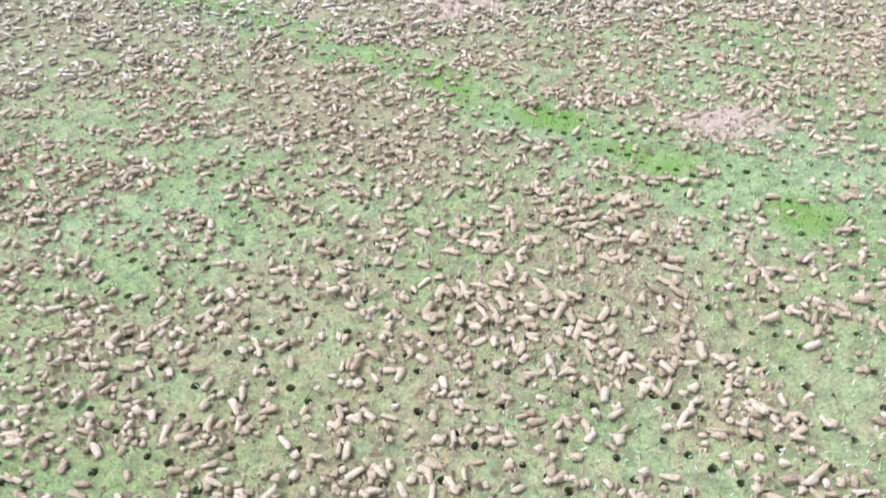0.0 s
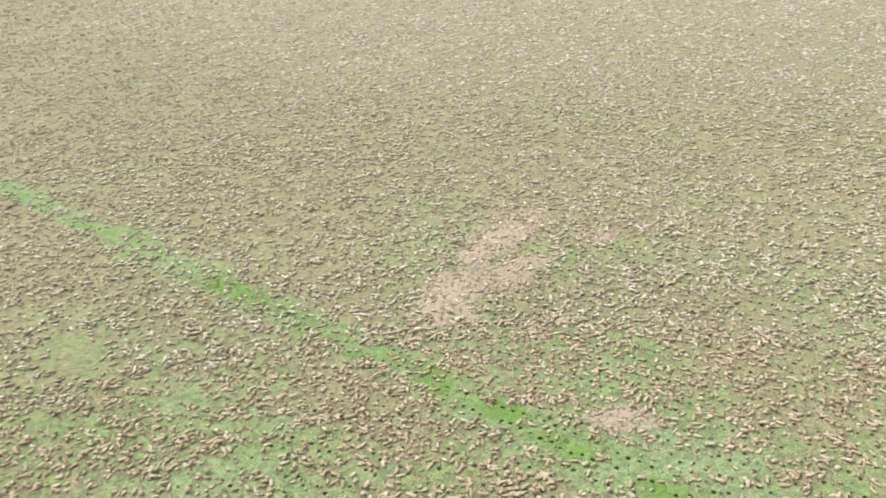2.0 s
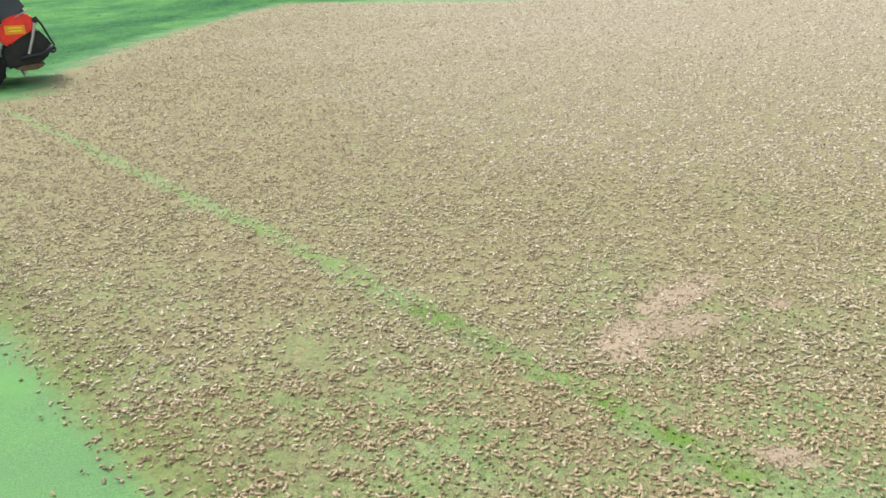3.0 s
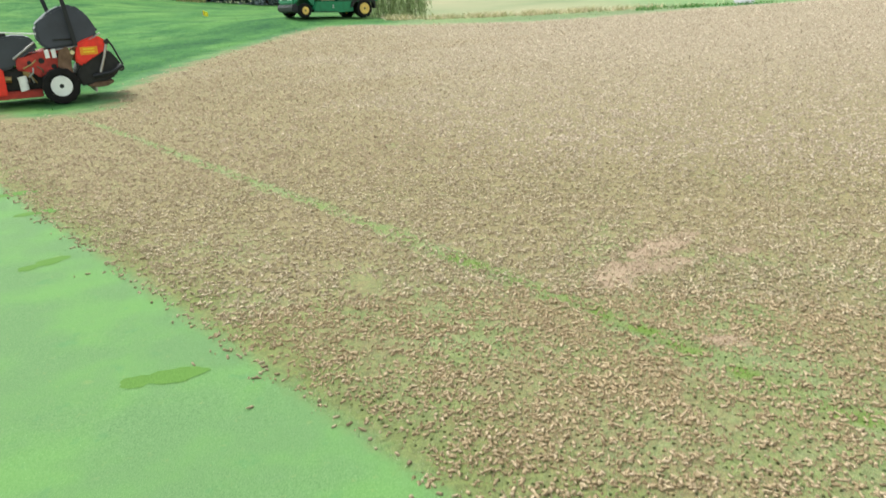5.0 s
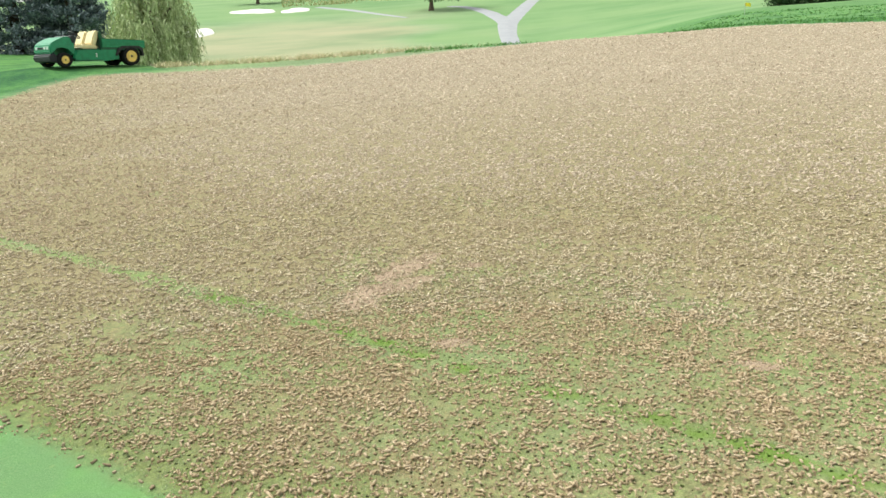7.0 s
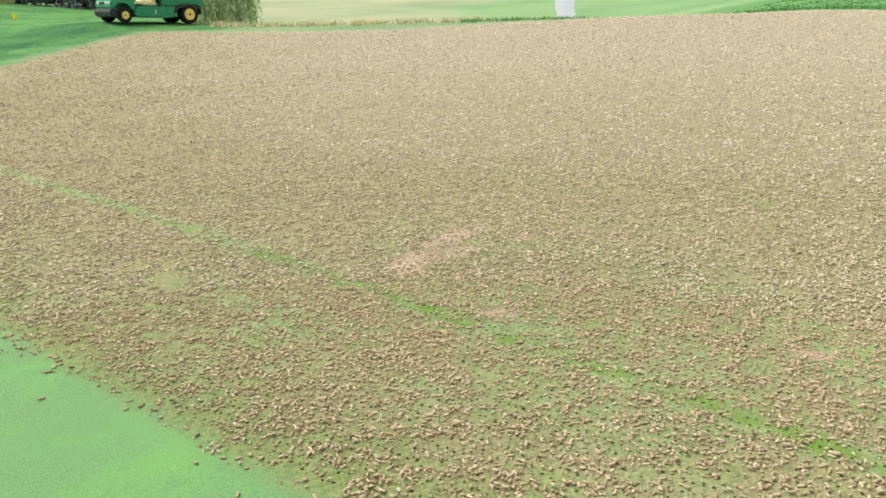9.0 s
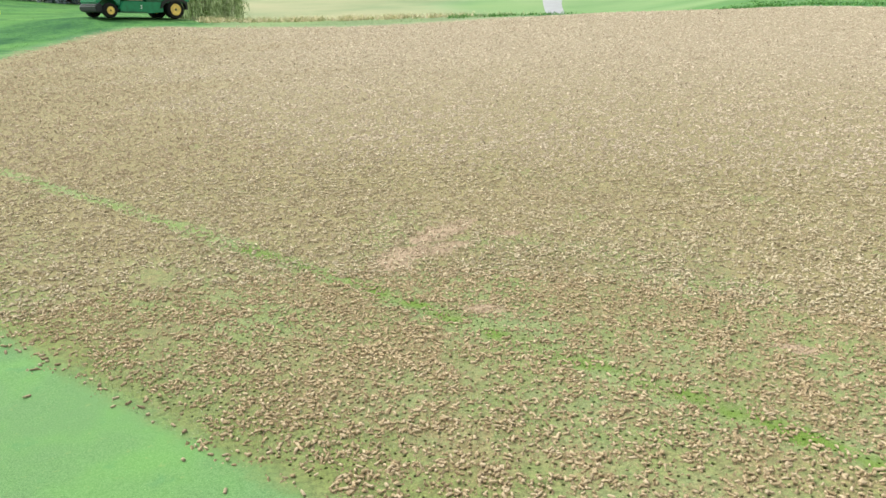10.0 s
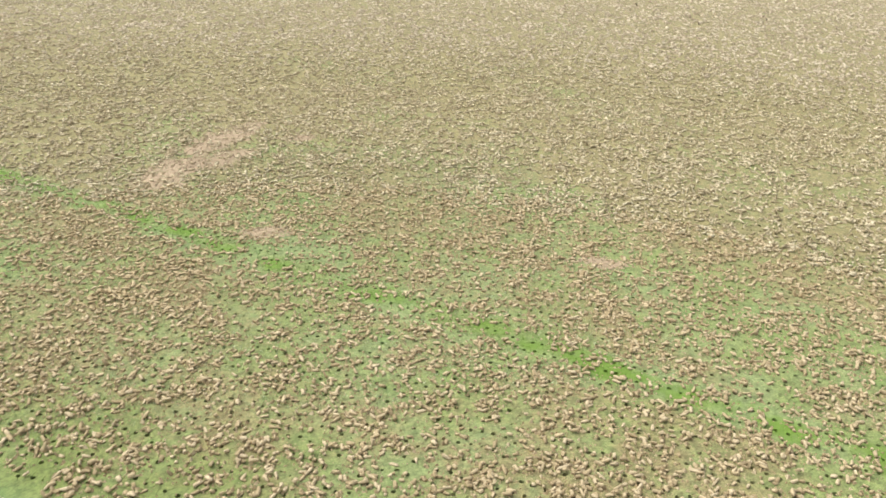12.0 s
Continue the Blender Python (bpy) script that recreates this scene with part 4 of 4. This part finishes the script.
    for k in range(20):
        a, b = 2 * math.pi * k / 20, 2 * math.pi * (k + 1) / 20
        rod([(.19 * math.cos(a), .19 * math.sin(a), 0), (.19 * math.cos(b), .19 * math.sin(b), 0)], .016, 6, bm)
    rod([(0, 0, 0), (0, 0, -.3)], .02, 8, bm)
    rod([(-.19, 0, 0), (.19, 0, 0)], .013, 6, bm)
    wheel = part("steering_wheel", bm, M_BLACK, t)
    for y in (.6, -.6):
        part("seat_guard", rod([(1.04, y, .66), (1.03, y, 1.18), (1.07, y * .6, 1.27)], .018), M_BLACK, t)
    low = Matrix.Translation((0, 0, -.08))
    for ob in t.children_recursive:      # the body sits low between its wheels
        if ob.type == "MESH" and not (ob.parent and ob.parent.name.startswith("wheel")) and ob != wheel:
            ob.data.transform(low)
    wheel.matrix_basis = pose(1.72, .33, 1.02, 0, -35, 0)
    return t


def build_flag(px, py, tall, wide, label):
    t = thing("marker_flag", pose(px, py, float(land(px, py))), label, "marker flag", "yellow marker flags on the turf")
    part("stake", rod([(0, 0, -.05), (0.01, 0, tall)], .010, 6), M_STEEL, t)
    bm = bmesh.new()
    n = 6
    rows = [[bm.verts.new((wide * i / n, .04 * math.sin(i * 1.3), tall - .02 - z - .06 * i / n)) for i in range(n + 1)] for z in (0, .08, .17)]
    for a, b in zip(rows, rows[1:]):
        for i in range(n):
            bm.faces.new((a[i], a[i + 1], b[i + 1], b[i]))
    cloth = part("flag_cloth", bm, M_YELLOW, t, "bright yellow cloth")
    solid = cloth.modifiers.new("thickness", "SOLIDIFY")
    solid.thickness = 0.004
    return t


build_aerator()
build_utility_vehicle()
build_flag(-15.7, 27.6, .23, .19, "small yellow marker flag standing in the rough")
build_flag(17.2, 41.4, .62, .32, "small yellow marker flag on the mown bank")


# ---- paths and bunkers on the far hillside ----
M_PATH = plain("pale_cart_path", (0.31, 0.31, 0.32), 0.9, spread=0.08, scale=0.8)
M_SAND = plain("bunker_sand", (0.70, 0.675, 0.61), 0.95, spread=0.05, scale=1.2)


def polar(az, r):      # bearing from the place where the walk ends
    return r * math.sin(radians(az)) + 0.4, r * math.cos(radians(az)) - 0.55


def ribbon(name, stops, label, category, lift=0.06):
    """A path of (bearing, distance, width) stops laid on the land."""
    pts = np.array([(*polar(a, d), w) for a, d, w in stops])
    t = np.linspace(0, len(pts) - 1, 60)
    k = np.arange(len(pts))
    cx, cy, w = (np.interp(t, k, pts[:, i]) for i in range(3))
    for _ in range(4):
        for c in (cx, cy):
            c[1:-1] = (c[:-2] + 2 * c[1:-1] + c[2:]) / 4
    dx, dy = np.gradient(cx), np.gradient(cy)
    q = np.hypot(dx, dy)
    rows = []
    for f in (-1, -.5, 0, .5, 1):
        x, y = cx - dy / q * w * f / 2, cy + dx / q * w * f / 2
        rows.append(np.stack([x, y, land(x, y) + lift - (0.2 if abs(f) == 1 else 0)], -1))
    v = np.stack(rows, 1).reshape(-1, 3)
    a = (np.arange(59)[:, None] * 5 + np.arange(4)).ravel()
    ob = mesh_object(name, v, np.stack([a, a + 5, a + 6, a + 1], -1), M_PATH, True)
    return tagged(ob, label, category, kind="structure")


ribbon("path_1", [(6.9, 84, 3.2), (6.6, 96, 3.4), (6.3, 112, 3.8), (6.3, 130, 5.0), (7.0, 150, 5.0), (8.0, 180, 4.6), (9.0, 205, 4.4), (10.6, 260, 4.2)],
       "pale grey cart path climbing the far slope", "path")
ribbon("path_2", [(6.35, 118, 1.6), (6.2, 130, 3.4), (6.0, 140, 4.4), (5.2, 156, 4.2), (4.3, 168, 3.8), (3.4, 176, 3.4), (2.4, 180, 3.0)], "pale grey branch of the cart path", "path", 0.075)
ribbon("path_3", [(-0.6, 158, 1.2), (-2.6, 172, 2.4), (-4.4, 188, 3.2), (-6.6, 205, 3.4)], "pale path along the far hillside", "path")


def bunker(az, r, wide, deep, seed, label):
    cx, cy = polar(az, r)
    n = 40
    rng = np.random.RandomState(seed)
    ph = rng.uniform(0, 6, 4)
    a = np.arange(n) * 2 * np.pi / n
    edge = 1 + .16 * np.sin(2 * a + ph[0]) + .12 * np.sin(3 * a + ph[1]) + .06 * np.sin(5 * a + ph[2])
    c, q = math.cos(radians(-az)), math.sin(radians(-az))
    v, rings = [], (1.06, 1.0, .7, .35)
    for f, h in zip(rings, (-.15, .16, .10, .06)):
        x, y = wide / 2 * edge * f * np.cos(a), deep / 2 * edge * f * np.sin(a)
        x, y = cx + x * c - y * q, cy + x * q + y * c
        v.append(np.stack([x, y, land(x, y) + h], -1))
    v.append(np.array([[cx, cy, float(land(cx, cy)) + .05]]))
    k = np.arange(n)
    quads = np.concatenate([np.stack([i * n + k, i * n + (k + 1) % n, (i + 1) * n + (k + 1) % n, (i + 1) * n + k], -1) for i in range(3)])
    tris = np.stack([3 * n + k, 3 * n + (k + 1) % n, np.full(n, 4 * n)], -1)
    ob = mesh_object("bunker", np.concatenate(v), [tris, quads], M_SAND, True)
    return tagged(ob, label, "bunker", "sand bunkers on the hillside", kind="structure")


bunker(-10.9, 203, 9.2, 15, 1, "long white sand bunker on the hillside")
bunker(-8.1, 198, 6.8, 12, 4, "small white sand bunker on the hillside")
bunker(-14.9, 152, 6.4, 17, 7, "white sand bunker beside the willow")


# ---- trees ----
M_BARK = plain("bark", (0.10, 0.075, 0.055), 0.95, spread=0.35, scale=14, bump=0.8)
M_SPRUCE = make_leaf("blue_spruce_needles", (0.1, (0.10, 0.14, 0.145)), (0.5, (0.22, 0.275, 0.285)), (0.9, (0.46, 0.52, 0.53)))
M_FIR = make_leaf("dark_fir_needles", (0.1, (0.04, 0.075, 0.05)), (0.5, (0.08, 0.135, 0.085)), (0.9, (0.16, 0.235, 0.14)))
M_WILLOW = make_leaf("willow_leaves", (0.1, (0.31, 0.38, 0.185)), (0.5, (0.49, 0.55, 0.29)), (0.9, (0.67, 0.70, 0.43)))
M_OAK = make_leaf("broad_leaves", (0.1, (0.014, 0.035, 0.014)), (0.5, (0.04, 0.085, 0.032)), (0.9, (0.10, 0.17, 0.06)))


def leaf_cloud(name, centres, size, mat, parent, seed, hang=0.0, slim=0.5):
    """Many small leaves, each a pair of triangles bent along its middle."""
    rng = np.random.RandomState(seed)
    n = len(centres)
    a = rng.uniform(0, 6.283, n)
    tilt = np.where(rng.rand(n) < hang, -1.35, rng.uniform(-.9, .5, n))
    l = size * rng.uniform(.55, 1.4, n)
    d = np.stack([np.cos(a) * np.cos(tilt), np.sin(a) * np.cos(tilt), np.sin(tilt)], -1)
    s = np.stack([-np.sin(a), np.cos(a), rng.uniform(-.5, .5, n)], -1)
    s /= np.linalg.norm(s, axis=1)[:, None]
    p = np.asarray(centres)
    w = (l * slim / 2)[:, None]
    v = np.stack([p - d * l[:, None] / 2, p + s * w + [0, 0, .02], p + d * l[:, None] / 2, p - s * w], 1).reshape(-1, 3)
    k = np.arange(n)[:, None] * 4
    ob = mesh_object(name, v, np.concatenate([k + [0, 1, 2], k + [0, 2, 3]]), mat)
    ob.parent = parent
    return ob


def trunk_part(parent, tall, r0, r1, bend, seed, limbs):
    rng = np.random.RandomState(seed)
    bm = bmesh.new()
    pts = [(bend * math.sin(k * .9), bend * math.cos(k * 1.3) - bend, tall * k / 6 - .2) for k in range(7)]
    for k, (p, q) in enumerate(zip(pts, pts[1:])):
        a, b = r0 + (r1 - r0) * k / 6, r0 + (r1 - r0) * (k + 1) / 6
        bmesh.ops.create_cone(bm, cap_ends=True, segments=9, radius1=a * (1.5 if k == 0 else 1), radius2=b, depth=(Vector(q) - Vector(p)).length,
                              matrix=Matrix.Translation((Vector(p) + Vector(q)) / 2) @ (Vector(q) - Vector(p)).to_track_quat("Z", "Y").to_matrix().to_4x4())
    for h, out, up, r in limbs:
        a = rng.uniform(0, 6.283)
        rod([(0, 0, h), (math.cos(a) * out * .5, math.sin(a) * out * .5, h + up * .7), (math.cos(a) * out, math.sin(a) * out, h + up)], r, 6, bm)
    return part("trunk", bm, M_BARK, parent)


def build_spruce(az, r, tall, wide, mat, seed, label, count=33000):
    px, py = polar(az, r)
    t = thing("spruce_tree", pose(px, py, float(land(px, py)), 0, 0, seed * 40), label, "tree", "conifers at the lawn's edge")
    rng = np.random.RandomState(seed)
    trunk_part(t, tall * .95, .26, .04, .03, seed, [(h, wide * .7 * (1 - h / tall), -.3, .04) for h in np.linspace(.6, tall * .8, 14)])
    # boughs in whorls, drooping, with tufts along them
    boughs, pts = 330, []
    per = count // boughs
    for k in range(boughs):
        h = rng.uniform(.1, 3.8) if k % 4 else rng.uniform(3.6, tall * .97)
        a = rng.uniform(0, 6.283)
        reach = wide * (1 - h / tall) ** .8 * rng.uniform(.62, 1.12) + .15
        f = reach * (1 - np.where(rng.rand(per) < .75, .5, 1.0) * rng.rand(per) ** 1.5)   # needles gather in tufts towards the tip
        side = rng.normal(0, .17, per) * (.5 + .5 * rng.rand(per))
        drop = -.20 * f + .16 * (f / reach) ** 4 * reach + rng.normal(0, .075, per)
        pts.append(np.stack([f * math.cos(a) - side * math.sin(a), f * math.sin(a) + side * math.cos(a), (h + drop).clip(.03, None)], -1))
    leaf_cloud("crown", np.concatenate(pts), .18, mat, t, seed, .1, .46)
    return t


def build_willow(az, r, tall, wide, seed, label):
    px, py = polar(az, r)
    t = thing("willow_tree", pose(px, py, float(land(px, py))), label, "tree")
    rng = np.random.RandomState(seed)
    trunk_part(t, tall * .62, .12, .07, .12, seed, [(h, wide * .7, tall * .25, .06) for h in np.linspace(tall * .25, tall * .55, 8)])
    pts = []
    for k in range(64):                  # boughs, each with a curtain of hanging strands
        a0, f0 = rng.uniform(0, 6.283), math.sqrt(rng.uniform(.03, 1)) * wide * rng.uniform(.8, 1.06)
        crest = tall * (1 - .42 * (f0 / wide) ** 2) * rng.uniform(.55, 1.0)
        if f0 > .7 * wide:
            crest = rng.uniform(2.0, 3.5)
        hem = rng.uniform(.05, .8) if rng.rand() < .6 else crest * rng.uniform(.25, .6)
        bx, by = f0 * math.cos(a0), f0 * math.sin(a0)
        for q in range(11):
            ox, oy = rng.normal(0, .20), rng.normal(0, .20)
            top, low = crest - .9 * math.hypot(ox, oy) + rng.normal(0, .08), max(.03, hem + abs(rng.normal(0, .22)))
            n = int(max(top - low, .2) * 17) + 2
            z = np.linspace(low, top, n)
            fan = .55 + .45 * np.sqrt((top - z) / max(top - low, .2))
            pts.append(np.stack([bx + ox * fan + rng.normal(0, .045, n), by + oy * fan + rng.normal(0, .045, n), z], -1))
    leaf_cloud("crown", np.concatenate(pts), .17, M_WILLOW, t, seed, .72, .30)
    return t


def build_broadleaf(az, r, tall, wide, stem, seed, label, count=5200, mat=None):
    px, py = polar(az, r)
    t = thing("broadleaf_tree", pose(px, py, float(land(px, py)), 0, 0, seed * 50), label, "tree", "trees on the far hillside")
    rng = np.random.RandomState(seed)
    trunk_part(t, tall * .75, tall * .035, tall * .012, .1, seed, [(stem + k * .4, wide * .6, tall * .2, tall * .01) for k in range(8)])
    pts = []
    for k in range(40):
        a, q = rng.uniform(0, 6.283), math.sqrt(rng.rand())
        h = stem + (tall - stem) * rng.rand() ** .8
        f = (h - stem) / (tall - stem)
        out = wide * q * math.sin(math.pi * (.16 + .78 * f)) ** .7
        c = np.array([out * math.cos(a), out * math.sin(a), h])
        pts.append(c + rng.normal(0, 1, (count // 40, 3)) * (wide * .17, wide * .17, tall * .045))
    pts = np.concatenate(pts)
    pts[:, 2] = pts[:, 2].clip(stem * .8, None)
    leaf_cloud("crown", pts, tall * .045, mat or M_OAK, t, seed, .2, .6)
    return t


build_spruce(-22.4, 45.5, 9.5, 2.3, M_SPRUCE, 1, "blue-grey spruce tree with boughs down to the lawn")
build_spruce(-25.6, 46.5, 11, 2.9, M_SPRUCE, 2, "tall blue-grey spruce tree with boughs down to the lawn")
build_spruce(-29.2, 47.5, 10, 2.5, M_SPRUCE, 3, "dark blue-grey spruce tree at the lawn's edge")
build_spruce(-37.0, 49, 11, 2.7, M_FIR, 4, "dark green fir tree behind the lawn", 24000)
build_spruce(-40.2, 51, 12, 3.2, M_FIR, 5, "broad dark green fir tree behind the lawn", 24000)
build_spruce(-44.5, 50, 11, 3.2, M_FIR, 6, "dark green fir tree beside the others", 24000)
build_willow(-17.6, 38.5, 7.0, 2.0, 7, "weeping willow with pale green hanging branches")
build_broadleaf(1.1, 172, 13, 6.5, 2.2, 8, "dark green tree standing alone on the hillside")
build_broadleaf(-10.6, 240, 12, 6.5, 2.0, 9, "dark green tree above the sand bunkers")
build_broadleaf(-33.8, 175, 14, 6, 2.0, 10, "hazy green tree seen between the conifers", 2600)
build_broadleaf(-36.4, 260, 18, 9, 2.0, 11, "hazy green tree on the far hill", 2600)
for k in range(26):
    rk = random.Random(100 + k)
    build_broadleaf(-62 + 5.1 * k + rk.uniform(-1, 1), rk.uniform(330, 430), rk.uniform(13, 20), rk.uniform(7, 11), 1.5, 40 + k,
                    "green tree in the far belt of woods", 1000)


def build_shrub(az, r, tall, wide, seed):
    px, py = polar(az, r)
    t = thing("shrub", pose(px, py, float(land(px, py)), 0, 0, seed * 70), "dense dark green shrub beyond the green", "shrub", "shrubs beyond the green")
    rng = np.random.RandomState(seed)
    bm = bmesh.new()
    for k in range(7):
        a = k * .9
        rod([(0, 0, -.1), (math.cos(a) * wide * .3, math.sin(a) * wide * .3, tall * .4), (math.cos(a) * wide * .6, math.sin(a) * wide * .6, tall * .8)], .025, 6, bm)
    part("stems", bm, M_BARK, t)
    c = rng.normal(0, 1, (1500, 3)) * (wide * .42, wide * .42, tall * .3) + (0, 0, tall * .5)
    c[:, 2] = c[:, 2].clip(.04, None)
    leaf_cloud("foliage", c, .22, M_OAK, t, seed, .2, .5)
    return t


for k in range(9):
    build_shrub(23.9 + k * .62, 78 + (k % 3), 1.15 + .13 * (k % 4), 1.2 + .15 * (k % 3), 70 + k)


# ---- grass with height ----
def band(count, a0, a1, r0, r1, seed):
    rng = np.random.RandomState(seed)
    a, r = np.radians(rng.uniform(a0, a1, count)), rng.uniform(r0, r1, count)
    return r * np.sin(a) + .4, r * np.cos(a) - .55


x, y = band(34000, -17.9, 9, 23.0, 29, 80)
off = outside(x, y)
thick = (0.5 + 0.6 * wobble(x, y, 1.6, 8)) * (1 - 0.75 * smooth(-4, 2, x))
ok = (off > 1.3) & (off < 3.0) & (np.random.RandomState(86).rand(len(x)) < thick)
blades("tall_dry_grass", x[ok], y[ok], 0.15, 0.026, M_TUFT, 81, "uneven tan and green grass along the back of the green", "grass", 2.2)
x, y = band(26000, -62, 30, 8.5, 40, 82)
off = outside(x, y)
ok = (off > 0.15) & (off < 12) & (x * CV[0] + y * CV[1] > EDGE_V + .3)
blades("rough_grass", x[ok], y[ok], 0.020, 0.016, M_ROUGH, 83, "uneven dark green rough round the green", "grass", .9)
x, y = band(30000, -1, 34, 23, 36, 90)
off = outside(x, y)
ok = (off > 0.12) & (off < 2.4 + 0.8 * wobble(x, y, 1.5, 43)) & (np.random.RandomState(91).rand(len(x)) < 0.45 + 0.55 * wobble(x, y, 1.1, 42))
blades("rough_grass", x[ok], y[ok], 0.10, 0.035, M_COLLAR, 92, "shaggy dark green rough along the rim of the green", "grass", 1.2)
x, y = band(16000, 8, 34, 29, 50, 93)
off = outside(x, y)
ok = (off > 1.5) & (np.random.RandomState(94).rand(len(x)) < 0.25 + 0.7 * wobble(x, y, 3, 44))
blades("rough_grass", x[ok], y[ok], 0.04, 0.09, M_COLLAR, 95, "lumpy green rough on the bank beyond the green", "grass", 4)
x, y = band(7000, -9, 4, 212, 255, 84)
ok = np.random.RandomState(87).rand(len(x)) < 0.45 + 0.5 * wobble(x, y, 22, 9)
blades("hillside_hay", x[ok], y[ok], 0.7, 0.25, M_HAY, 85, "pale tall grass on the far hillside", "grass", 1.2)


x, y = band(700, -31.2, -29.4, 43.6, 44.6, 88)
blades("dry_grass_tuft", x, y, 0.34, 0.04, M_HAY, 89, "tuft of tall dry grass by the spruces", "grass", .8)


# ---- dew wiped off the turf by shoes ----
def make_scuff():
    m = material("wiped_turf", 0.9)
    n = Nodes(m)
    n.colour(n.ramp(n.noise(150, 3), (0.3, (0.076, 0.17, 0.03)), (0.7, (0.125, 0.24, 0.052))))
    n.bump(n.noise(300, 3), 0.5, 0.004)
    return m


M_SCUFF = make_scuff()


def scuff(px, py, turn, long, seed, label):
    """A shoe print: sole and heel, laid on the turf."""
    n = 26
    a = np.arange(n) * 2 * np.pi / n
    verts, faces = [], []
    for cx, rx, ry in ((.16 * long, .36 * long, .21 * long), (-.30 * long, .22 * long, .17 * long)):
        k0 = len(verts)
        e = 1 + .08 * np.sin(3 * a + seed) + .07 * np.sin(5 * a + 2 * seed) + .05 * np.sin(9 * a + seed)
        lx, ly = cx + rx * e * np.cos(a), ry * e * np.sin(a)
        c, q = math.cos(radians(turn)), math.sin(radians(turn))
        x, y = px + lx * c - ly * q, py + lx * q + ly * c
        z = land(x, y) + .0012 + (.0008 if cx > 0 else 0)
        verts += list(np.stack([x, y, z], -1))
        faces.append(np.arange(n)[None] + k0)
    ob = mesh_object("shoe_mark", np.array(verts), faces, M_SCUFF)
    return tagged(ob, label, "shoe mark", "shoe marks in the dew", kind="structure")


scuff(-1.83, 2.265, 30, .33, 1, "dark shoe mark wiped through the dew")
scuff(-3.38, 3.49, 66, .30, 2, "dark shoe mark wiped through the dew")
scuff(-4.86, 4.98, 40, .33, 3, "dark shoe mark wiped through the dew")
scuff(-4.25, 4.50, 40, .30, 4, "faint shoe mark in the dew")

near_cores(green)
